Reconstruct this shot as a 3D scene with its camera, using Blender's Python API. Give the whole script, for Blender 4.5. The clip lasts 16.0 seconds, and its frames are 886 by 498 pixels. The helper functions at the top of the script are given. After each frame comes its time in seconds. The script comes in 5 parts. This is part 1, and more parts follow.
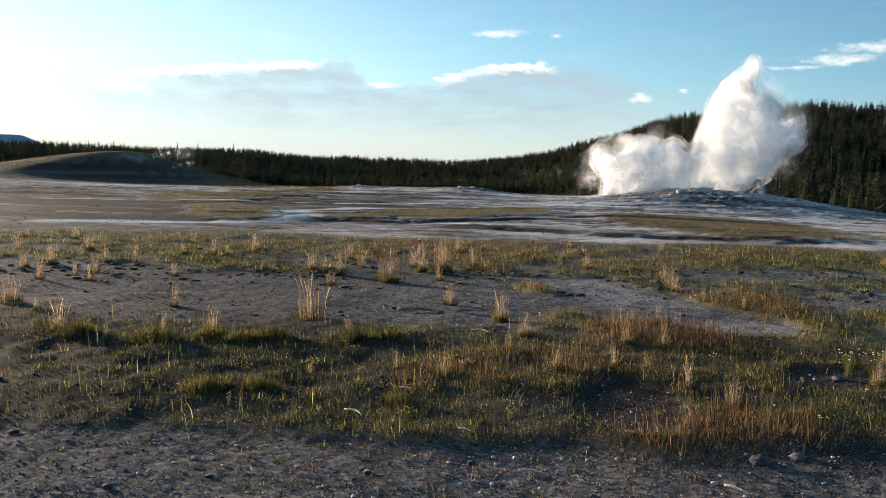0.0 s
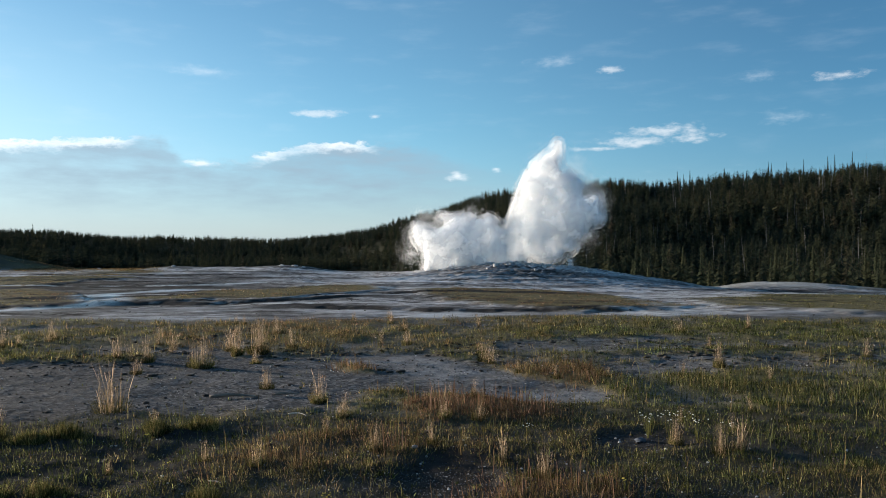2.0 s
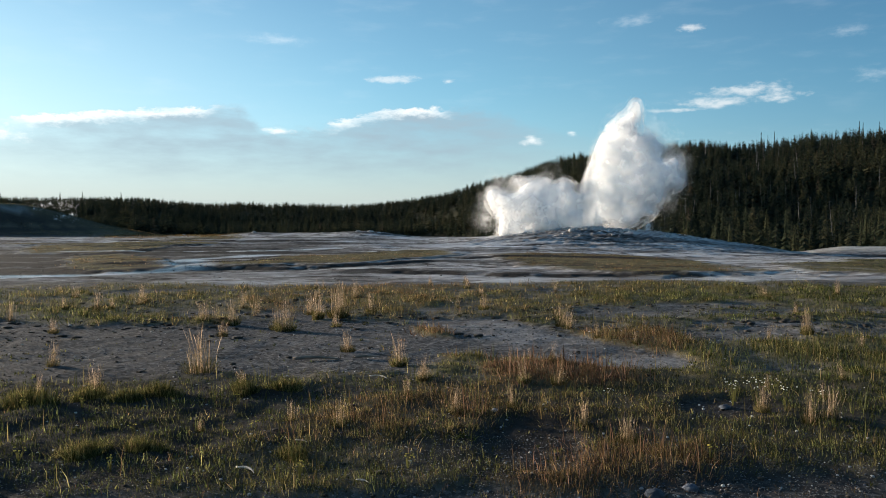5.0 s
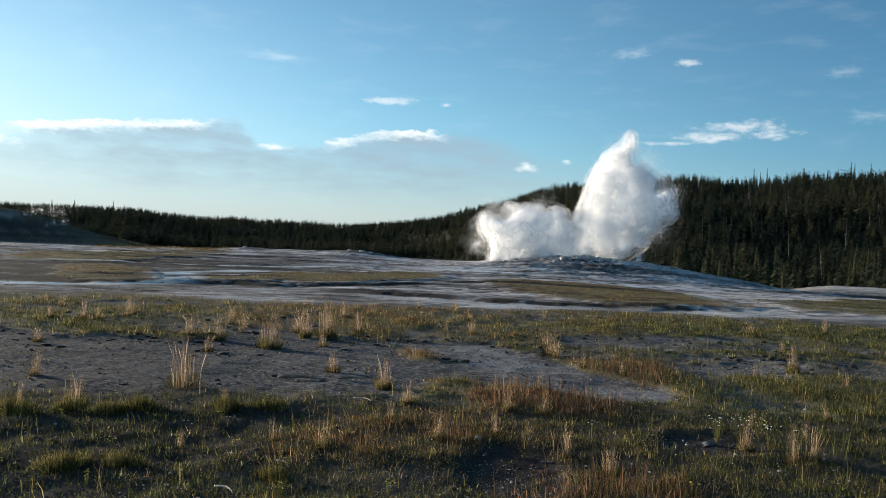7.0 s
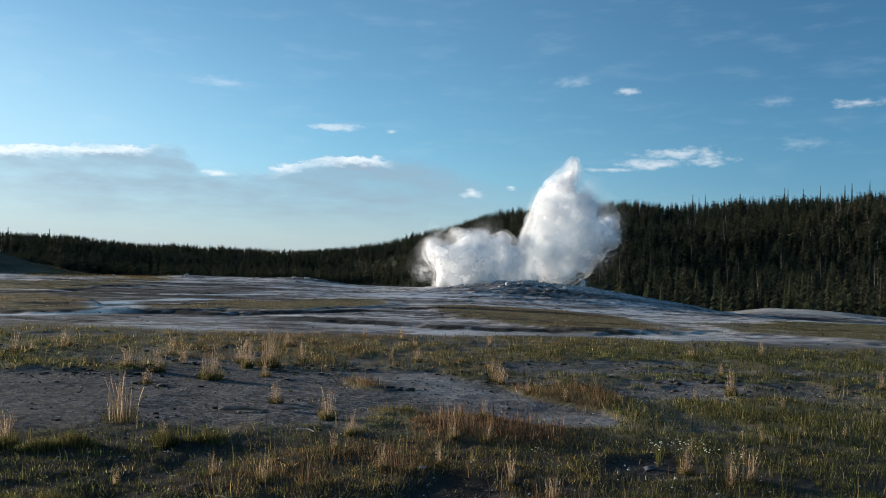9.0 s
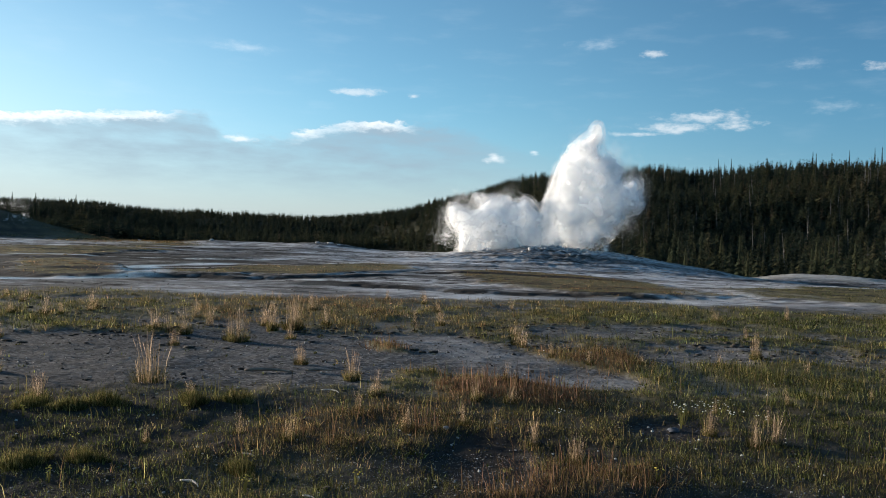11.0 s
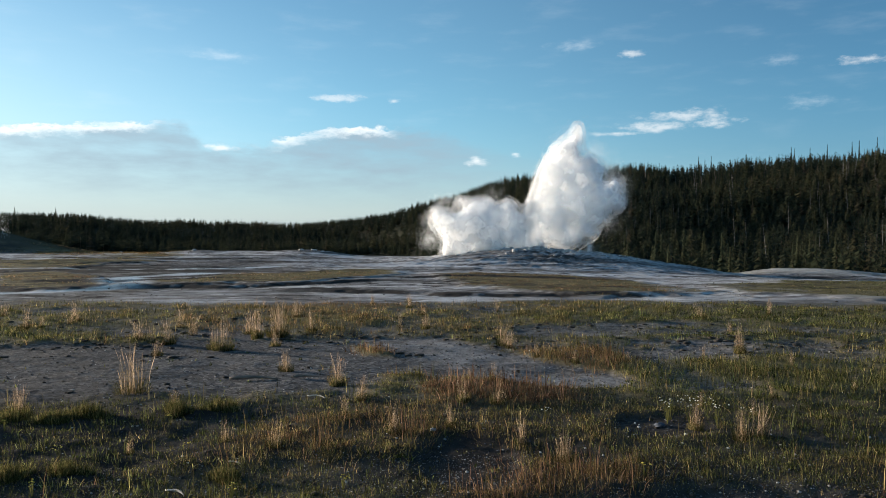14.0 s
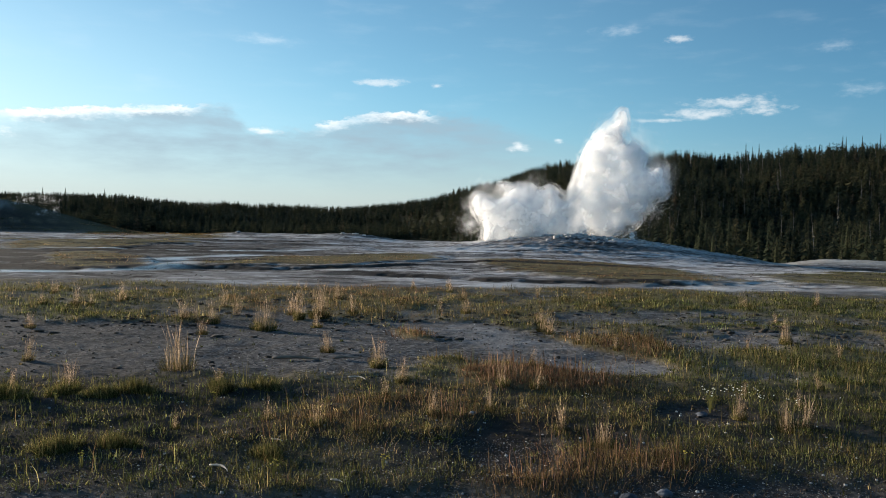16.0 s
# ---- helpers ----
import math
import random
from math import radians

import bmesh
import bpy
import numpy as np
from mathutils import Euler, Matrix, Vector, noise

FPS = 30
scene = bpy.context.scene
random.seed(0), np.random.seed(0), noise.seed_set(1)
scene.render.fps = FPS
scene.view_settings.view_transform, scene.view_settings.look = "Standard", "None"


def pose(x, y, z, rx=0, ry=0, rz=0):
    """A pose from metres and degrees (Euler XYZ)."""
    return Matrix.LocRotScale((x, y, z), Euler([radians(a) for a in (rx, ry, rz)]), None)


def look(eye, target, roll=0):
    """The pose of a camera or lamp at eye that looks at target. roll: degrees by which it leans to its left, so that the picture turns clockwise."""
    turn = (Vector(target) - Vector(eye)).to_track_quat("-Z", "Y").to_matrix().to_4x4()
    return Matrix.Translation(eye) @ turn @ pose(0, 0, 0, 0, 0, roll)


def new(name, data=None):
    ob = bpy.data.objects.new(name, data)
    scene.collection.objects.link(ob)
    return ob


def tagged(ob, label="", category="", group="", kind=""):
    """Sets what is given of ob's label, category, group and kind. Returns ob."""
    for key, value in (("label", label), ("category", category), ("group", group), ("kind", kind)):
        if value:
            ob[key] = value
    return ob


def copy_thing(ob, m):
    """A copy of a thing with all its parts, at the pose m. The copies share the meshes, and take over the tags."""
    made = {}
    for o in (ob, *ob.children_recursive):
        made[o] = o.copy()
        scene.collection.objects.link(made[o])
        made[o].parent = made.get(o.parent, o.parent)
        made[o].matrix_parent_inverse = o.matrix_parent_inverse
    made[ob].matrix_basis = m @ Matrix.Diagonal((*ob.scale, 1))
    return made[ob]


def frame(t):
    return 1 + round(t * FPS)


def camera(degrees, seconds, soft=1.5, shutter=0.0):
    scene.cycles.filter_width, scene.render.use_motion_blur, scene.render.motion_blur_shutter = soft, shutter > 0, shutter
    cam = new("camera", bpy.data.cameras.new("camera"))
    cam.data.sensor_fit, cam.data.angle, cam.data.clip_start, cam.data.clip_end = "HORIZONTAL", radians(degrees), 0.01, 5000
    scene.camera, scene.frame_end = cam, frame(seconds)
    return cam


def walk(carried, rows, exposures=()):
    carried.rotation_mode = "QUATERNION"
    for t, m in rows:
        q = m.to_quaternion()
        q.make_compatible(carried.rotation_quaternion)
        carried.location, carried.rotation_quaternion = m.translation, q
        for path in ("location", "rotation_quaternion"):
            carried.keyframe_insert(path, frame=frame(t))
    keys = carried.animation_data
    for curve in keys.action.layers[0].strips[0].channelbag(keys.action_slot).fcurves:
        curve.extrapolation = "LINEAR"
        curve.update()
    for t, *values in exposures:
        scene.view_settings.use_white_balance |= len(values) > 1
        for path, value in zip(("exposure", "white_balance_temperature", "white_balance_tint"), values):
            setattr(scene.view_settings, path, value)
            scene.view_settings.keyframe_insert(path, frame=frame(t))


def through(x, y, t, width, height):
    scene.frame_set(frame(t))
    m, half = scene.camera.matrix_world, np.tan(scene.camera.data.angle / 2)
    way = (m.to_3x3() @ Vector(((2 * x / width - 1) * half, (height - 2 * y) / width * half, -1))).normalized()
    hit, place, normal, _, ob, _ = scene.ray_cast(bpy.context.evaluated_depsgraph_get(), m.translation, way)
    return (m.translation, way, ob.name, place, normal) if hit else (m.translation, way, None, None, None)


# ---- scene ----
FOV = 56.8
cam = camera(FOV, 16.0, soft=0.95)
ROWS = [
    (0.0, -0.050, -0.056, 1.576, 85.34, -1.25, 7.70),
    (0.5, -0.023, -0.045, 1.573, 84.73, -0.33, 7.46),
    (0.8, -0.016, -0.036, 1.581, 85.64, -2.41, 4.72),
    (1.0, -0.012, -0.030, 1.587, 87.05, -2.14, 3.44),
    (1.3, 0.016, -0.032, 1.599, 88.16, -1.91, 1.06),
    (1.5, 0.034, -0.033, 1.607, 88.92, -0.73, -1.14),
    (1.8, 0.035, -0.023, 1.597, 90.51, 0.08, -3.88),
    (2.0, 0.036, -0.016, 1.590, 90.85, -0.03, -4.61),
    (2.5, 0.042, -0.011, 1.598, 90.88, -0.46, -5.14),
    (3.0, 0.017, -0.004, 1.583, 90.59, -0.24, -3.05),
    (3.5, 0.018, -0.004, 1.577, 89.66, 1.05, -0.24),
    (4.0, -0.005, -0.009, 1.573, 89.25, 1.07, 0.67),
    (4.2, -0.008, -0.004, 1.580, 88.96, 1.12, 0.87),
    (6.3, -0.004, 0.006, 1.582, 88.27, -1.95, 0.22),
    (6.5, -0.007, -0.001, 1.586, 88.80, -1.90, 0.51),
    (7.0, -0.000, 0.000, 1.600, 90.04, -2.20, -0.00),
    (7.5, 0.024, -0.019, 1.618, 91.36, -2.21, -2.63),
    (8.0, 0.039, -0.026, 1.628, 92.06, -1.82, -4.09),
    (8.5, 0.031, -0.023, 1.626, 92.17, -1.62, -3.80),
    (9.0, 0.027, -0.015, 1.625, 91.98, -1.76, -3.76),
    (9.2, 0.019, -0.006, 1.614, 91.91, -1.09, -3.02),
    (11.5, 0.017, 0.005, 1.589, 89.21, -2.02, -1.95),
    (12.0, 0.007, 0.008, 1.582, 89.31, -2.32, -2.00),
    (12.5, 0.006, 0.009, 1.581, 89.29, -2.24, -2.11),
    (13.0, 0.029, -0.001, 1.592, 89.97, -1.50, -3.32),
    (13.5, 0.028, 0.003, 1.589, 90.43, -0.17, -3.86),
    (14.0, 0.035, 0.011, 1.574, 89.80, -0.27, -3.30),
    (14.5, 0.028, 0.010, 1.572, 89.48, -0.39, -2.32),
    (15.0, 0.030, 0.014, 1.562, 88.81, -1.06, -0.68),
    (15.5, 0.022, 0.018, 1.567, 88.83, -1.18, -0.98),
    (16.0, 0.022, 0.015, 1.558, 88.75, -1.10, -0.45),
]
walk(cam, [(t, pose(x, y, z, rx, ry, rz)) for t, x, y, z, rx, ry, rz in ROWS],
     exposures=[(0.0, 1.23, 7550, 15), (1.0, 1.24, 7450, 15), (1.5, 1.18, 7150, 13), (2.0, 0.89, 6550, 10), (3.0, 0.80, 6680, 10), (4.0, 0.86, 6850, 10),
                (6.5, 1.01, 7000, 11), (7.0, 0.93, 6800, 10), (7.5, 0.72, 6600, 10), (9.0, 0.75, 6450, 10), (11.5, 0.90, 6700, 10), (16.0, 0.92, 6800, 10)])

# ---- small tools ----
def smooth(a, b, v):
    t = np.clip((v - a) / (b - a), 0.0, 1.0)
    return t * t * (3 - 2 * t)


def grain2(x, y, seed=0):
    """Value noise on a unit lattice, -1 to 1."""
    xi, yi = np.floor(x).astype(np.int64), np.floor(y).astype(np.int64)
    fx, fy = x - xi, y - yi
    fx, fy = fx * fx * (3 - 2 * fx), fy * fy * (3 - 2 * fy)

    def corner(i, j):
        h = (i * 374761393 + j * 668265263 + seed * 1442695041) & 0x7FFFFFFF
        h = ((h ^ (h >> 13)) * 1274126177) & 0x7FFFFFFF
        h = ((h ^ (h >> 15)) * 60493) & 0x7FFFFFFF
        return ((h ^ (h >> 16)) & 0xFFFF) / 32767.5 - 1.0

    low = corner(xi, yi) * (1 - fx) + corner(xi + 1, yi) * fx
    high = corner(xi, yi + 1) * (1 - fx) + corner(xi + 1, yi + 1) * fx
    return low * (1 - fy) + high * fy


def fbm(x, y, octaves=4, seed=0, gain=0.5):
    total, amp, norm = 0.0, 1.0, 0.0
    for o in range(octaves):
        total = total + amp * grain2(x * 2 ** o + 17.3 * o, y * 2 ** o - 9.1 * o, seed + o)
        norm += amp
        amp *= gain
    return total / norm


def ellipse(x, y, cx, cy, rx, ry, turn=0.0):
    """1 in the middle, 0 on the rim, negative outside."""
    c, s = math.cos(radians(turn)), math.sin(radians(turn))
    u, v = (x - cx) * c + (y - cy) * s, -(x - cx) * s + (y - cy) * c
    return 1.0 - np.sqrt((u / rx) ** 2 + (v / ry) ** 2)


def line_gap(x, y, pts):
    """Distance to a polyline."""
    best = np.full(np.shape(x), 1e9)
    for (ax, ay), (bx, by) in zip(pts[:-1], pts[1:]):
        dx, dy = bx - ax, by - ay
        t = np.clip(((x - ax) * dx + (y - ay) * dy) / (dx * dx + dy * dy), 0, 1)
        best = np.minimum(best, np.hypot(x - ax - t * dx, y - ay - t * dy))
    return best


def fast_mesh(name, verts, tris, attrs=None, shade=False):
    """A triangle mesh from arrays."""
    me = bpy.data.meshes.new(name)
    verts, tris = np.asarray(verts, np.float32), np.asarray(tris, np.int32)
    me.vertices.add(len(verts))
    me.vertices.foreach_set("co", verts.ravel())
    me.loops.add(tris.size)
    me.loops.foreach_set("vertex_index", tris.ravel())
    me.polygons.add(len(tris))
    me.polygons.foreach_set("loop_start", np.arange(0, tris.size, 3, dtype=np.int32))
    if shade:
        me.polygons.foreach_set("use_smooth", np.ones(len(tris), bool))
    for key, values in (attrs or {}).items():
        layer = me.attributes.new(key, "FLOAT", "POINT")
        layer.data.foreach_set("value", np.asarray(values, np.float32))
    me.update()
    return me


def linked(name, me, material, parent=None):
    ob = new(name, me)
    if material and not me.materials:
        me.materials.append(material)
    if parent:
        ob.parent = parent
    return ob


def part(name, bm, material, parent=None, label="", smooth_faces=False):
    """Links a bmesh as one mesh object."""
    me = bpy.data.meshes.new(name)
    if smooth_faces:
        for f in bm.faces:
            f.smooth = True
    bm.to_mesh(me)
    bm.free()
    ob = linked(name, me, material, parent)
    if label:
        ob["label"] = label
    return ob


def spread(base_v, base_t, mats, extra=None):
    """Copies of one small mesh by an array of 4x4 matrices, joined: vertices and triangles."""
    n, k = len(mats), len(base_v)
    hom = np.c_[base_v, np.ones(k)]
    v = np.einsum("nij,kj->nki", mats[:, :3, :], hom).reshape(-1, 3)
    t = (base_t[None] + (np.arange(n) * k)[:, None, None]).reshape(-1, 3)
    return v, t


def frames_at(x, y, z, turn, sx, sz, lean=None):
    """Matrices for things standing at x, y, z, turned about z and scaled."""
    n = len(x)
    m = np.zeros((n, 4, 4))
    c, s = np.cos(turn), np.sin(turn)
    m[:, 0, 0], m[:, 0, 1], m[:, 1, 0], m[:, 1, 1] = c * sx, -s * sx, s * sx, c * sx
    m[:, 2, 2], m[:, 3, 3] = sz, 1
    if lean is not None:
        m[:, 0, 2], m[:, 1, 2] = lean[0] * sz, lean[1] * sz
    m[:, 0, 3], m[:, 1, 3], m[:, 2, 3] = x, y, z
    return m

# ---- sky, sun ----
SUN_AZ, SUN_EL = -58.0, 7.5          # degrees right of +y, and above the horizon
SKY = 0.105

world = bpy.data.worlds.new("sky")
scene.world = world
world.use_nodes = True
wn, wl = world.node_tree.nodes, world.node_tree.links
wn.clear()


def wnode(kind, **kw):
    n = wn.new(kind)
    for k, v in kw.items():
        if k == "op":
            n.operation = v
        elif k == "clamp":
            n.use_clamp = v
    return n


def wmath(op, a, b=None, c=None, clamp=False):
    n = wnode("ShaderNodeMath", op=op, clamp=clamp)
    for i, v in enumerate((a, b, c)):
        if v is None:
            continue
        if isinstance(v, (int, float)):
            n.inputs[i].default_value = v
        else:
            wl.new(v, n.inputs[i])
    return n.outputs[0]


def wstep(v, a, b):
    """0 at a, 1 at b, smooth."""
    n = wnode("ShaderNodeMapRange")
    n.interpolation_type = "SMOOTHSTEP"
    wl.new(v, n.inputs[0])
    n.inputs[1].default_value, n.inputs[2].default_value = a, b
    return n.outputs[0]


sky = wn.new("ShaderNodeTexSky")
sky.sky_type, sky.sun_disc = "NISHITA", False
sky.sun_elevation, sky.sun_rotation = radians(SUN_EL), radians(SUN_AZ)
sky.altitude, sky.air_density, sky.dust_density, sky.ozone_density = 2200, 1.0, 1.6, 2.4

way = wn.new("ShaderNodeTexCoord").outputs["Generated"]
sep = wn.new("ShaderNodeSeparateXYZ")
wl.new(way, sep.inputs[0])
azimuth = wmath("MULTIPLY", wmath("ARCTAN2", sep.outputs[0], sep.outputs[1]), 57.2958)
height = wmath("MULTIPLY", wmath("ARCSINE", sep.outputs[2]), 57.2958)

# cloud texture in degrees, drawn out along the horizon
flat = wn.new("ShaderNodeCombineXYZ")
wl.new(wmath("MULTIPLY", azimuth, 0.22), flat.inputs[0])
wl.new(wmath("MULTIPLY", height, 0.9), flat.inputs[1])
wool = wn.new("ShaderNodeTexNoise")
wool.inputs["Scale"].default_value, wool.inputs["Detail"].default_value, wool.inputs["Roughness"].default_value = 1.0, 6, 0.55
wl.new(flat.outputs[0], wool.inputs["Vector"])
wisp = wn.new("ShaderNodeTexNoise")
wisp.inputs["Scale"].default_value, wisp.inputs["Detail"].default_value, wisp.inputs["Roughness"].default_value = 2.6, 6, 0.62
flat2 = wn.new("ShaderNodeCombineXYZ")
wl.new(wmath("MULTIPLY", azimuth, 0.40), flat2.inputs[0])
wl.new(wmath("MULTIPLY", height, 0.85), flat2.inputs[1])
wl.new(flat2.outputs[0], wisp.inputs["Vector"])
lump, fine = wmath("SUBTRACT", wool.outputs[0], 0.5), wmath("SUBTRACT", wisp.outputs[0], 0.5)
rough = wmath("ADD", wmath("MULTIPLY", lump, 1.5), wmath("MULTIPLY", fine, 2.4))


def cloud(az0, el0, wide, tall):
    u = wmath("DIVIDE", wmath("SUBTRACT", azimuth, az0), wide)
    v = wmath("DIVIDE", wmath("SUBTRACT", height, el0), tall)
    d = wmath("SQRT", wmath("ADD", wmath("MULTIPLY", u, u), wmath("MULTIPLY", v, v)))
    return wmath("ADD", wmath("SUBTRACT", 1.0, d), rough)


# the long grey bank low over the horizon, and the sunlit crests along its top
def swell(az0, wide):
    u = wmath("DIVIDE", wmath("SUBTRACT", azimuth, az0), wide)
    return wmath("EXPONENT", wmath("MULTIPLY", wmath("MULTIPLY", u, u), -1.0))


def ledge(az0, az1, lift):
    return wmath("MULTIPLY", wstep(azimuth, az0, az1), lift)


top = wmath("ADD", wmath("ADD", 6.55, ledge(-31.0, -14.5, 1.35)), wmath("ADD", ledge(-14.6, -12.6, -1.45), ledge(-10.5, -4.0, 1.50)))
top = wmath("ADD", top, ledge(0.5, 11.0, -1.9))
above = wmath("SUBTRACT", wmath("ADD", height, wmath("MULTIPLY", rough, -0.5)), top)
ends = wmath("MULTIPLY", wstep(azimuth, -42.0, -18.0), wmath("SUBTRACT", 1.0, wstep(azimuth, -1.0, 13.0)))
body = wmath("MULTIPLY", wmath("MULTIPLY", wstep(above, 0.5, -0.6), wstep(height, 1.6, 5.6)), wmath("MULTIPLY", ends, wmath("ADD", 0.72, wmath("MULTIPLY", lump, 1.6)), clamp=True))
sunlit = wmath("MAXIMUM", wmath("MULTIPLY", wstep(azimuth, -33.0, -27.0), wstep(azimuth, -14.2, -17.5)), wmath("MULTIPLY", wstep(azimuth, -11.0, -7.0), wstep(azimuth, 2.5, -2.0)))
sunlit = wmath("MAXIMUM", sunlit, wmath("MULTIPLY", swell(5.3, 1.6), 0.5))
rim = wmath("MULTIPLY", wmath("MULTIPLY", wstep(above, 0.30, 0.02), wstep(above, -0.62, 0.05)), wstep(wmath("ADD", sunlit, wmath("MULTIPLY", lump, 2.6)), 0.35, 1.3))
haze = wstep(height, 6.5, 0.5)


def bank_of(specs, lo, hi):
    made = None
    for spec in specs:
        one = wstep(cloud(*spec), lo, hi)
        made = one if made is None else wmath("MAXIMUM", made, one)
    return made


crests = bank_of(((-12.0, 6.55, 1.5, 0.28), (-29.0, 5.9, 2.6, 0.8), (5.6, 5.9, 0.9, 0.35), (8.3, 6.4, 0.5, 0.22)), 0.0, 1.2)
puffs = bank_of(((19.8, 8.80, 3.2, 0.52), (18.2, 8.05, 3.4, 0.46), (21.6, 8.22, 1.8, 0.44), (15.2, 7.72, 2.4, 0.2), (16.2, 12.95, 1.2, 0.36), (-4.2, 10.05, 2.3, 0.36), (30.6, 11.6, 2.4, 0.38), (-0.2, 10.0, 0.5, 0.2),
                 (43.0, 10.0, 4.0, 0.6)), 0.0, 1.2)
thin = bank_of(((27.3, 9.3, 2.2, 0.6), (25.7, 11.95, 1.6, 0.5), (12.4, 13.6, 2.4, 0.5), (-11.8, 12.6, 2.6, 0.5)), 0.1, 2.0)
veil = wmath("MULTIPLY", wstep(wool.outputs[0], 0.48, 0.85), wmath("MULTIPLY", wstep(height, 5, 9), 0.08))


def wmix(fac, a, b):
    n = wn.new("ShaderNodeMix")
    n.data_type = "RGBA"
    wl.new(fac, n.inputs[0])
    for slot, v in ((6, a), (7, b)):
        if isinstance(v, tuple):
            n.inputs[slot].default_value = (*v, 1)
        else:
            wl.new(v, n.inputs[slot])
    return n.outputs[2]


tint = wn.new("ShaderNodeMix")
tint.data_type, tint.blend_type = "RGBA", "MULTIPLY"
tint.inputs[7].default_value = (0.88, 1.11, 1.05, 1)
wl.new(wstep(height, 0.0, 11.0), tint.inputs[0])
wl.new(sky.outputs[0], tint.inputs[6])
deep = wn.new("ShaderNodeMix")
deep.data_type, deep.blend_type = "RGBA", "MULTIPLY"
deep.inputs[7].default_value = (0.64, 0.77, 0.86, 1)
wl.new(wstep(azimuth, 0.0, 36.0), deep.inputs[0])
wl.new(tint.outputs[2], deep.inputs[6])
colour = wmix(wmath("MULTIPLY", wmath("MULTIPLY", wstep(azimuth, 2.0, -36.0), wstep(height, 20.0, 6.0)), 0.45), deep.outputs[2], (3.9, 4.9, 5.3))
colour = wmix(wmath("MULTIPLY", haze, 0.80), colour, (2.45, 2.95, 3.4))
colour = wmix(wmath("MULTIPLY", body, 0.8), colour, (1.85, 2.42, 3.0))
colour = wmix(veil, colour, (5.2, 5.7, 6.2))
colour = wmix(wmath("MULTIPLY", thin, 0.32), colour, (5.2, 5.7, 6.2))
colour = wmix(wmath("MAXIMUM", wmath("MULTIPLY", crests, 0.6), wmath("MULTIPLY", rim, 0.72)), colour, (6.3, 6.5, 6.7))
colour = wmix(wmath("MULTIPLY", puffs, 0.55), colour, (5.4, 5.6, 5.8))
back = wn.new("ShaderNodeBackground")
back.inputs[1].default_value = SKY
wl.new(colour, back.inputs[0])
wl.new(back.outputs[0], wn.new("ShaderNodeOutputWorld").inputs[0])

sun_data = bpy.data.lights.new("sun", "SUN")
sun_data.energy, sun_data.angle, sun_data.color = 5.0, radians(0.6), (1.0, 0.89, 0.755)
sun = new("sun", sun_data)
a, e = radians(SUN_AZ), radians(SUN_EL)
sun.matrix_world = look((math.sin(a) * math.cos(e) * 200, math.cos(a) * math.cos(e) * 200, math.sin(e) * 200), (0, 0, 0))

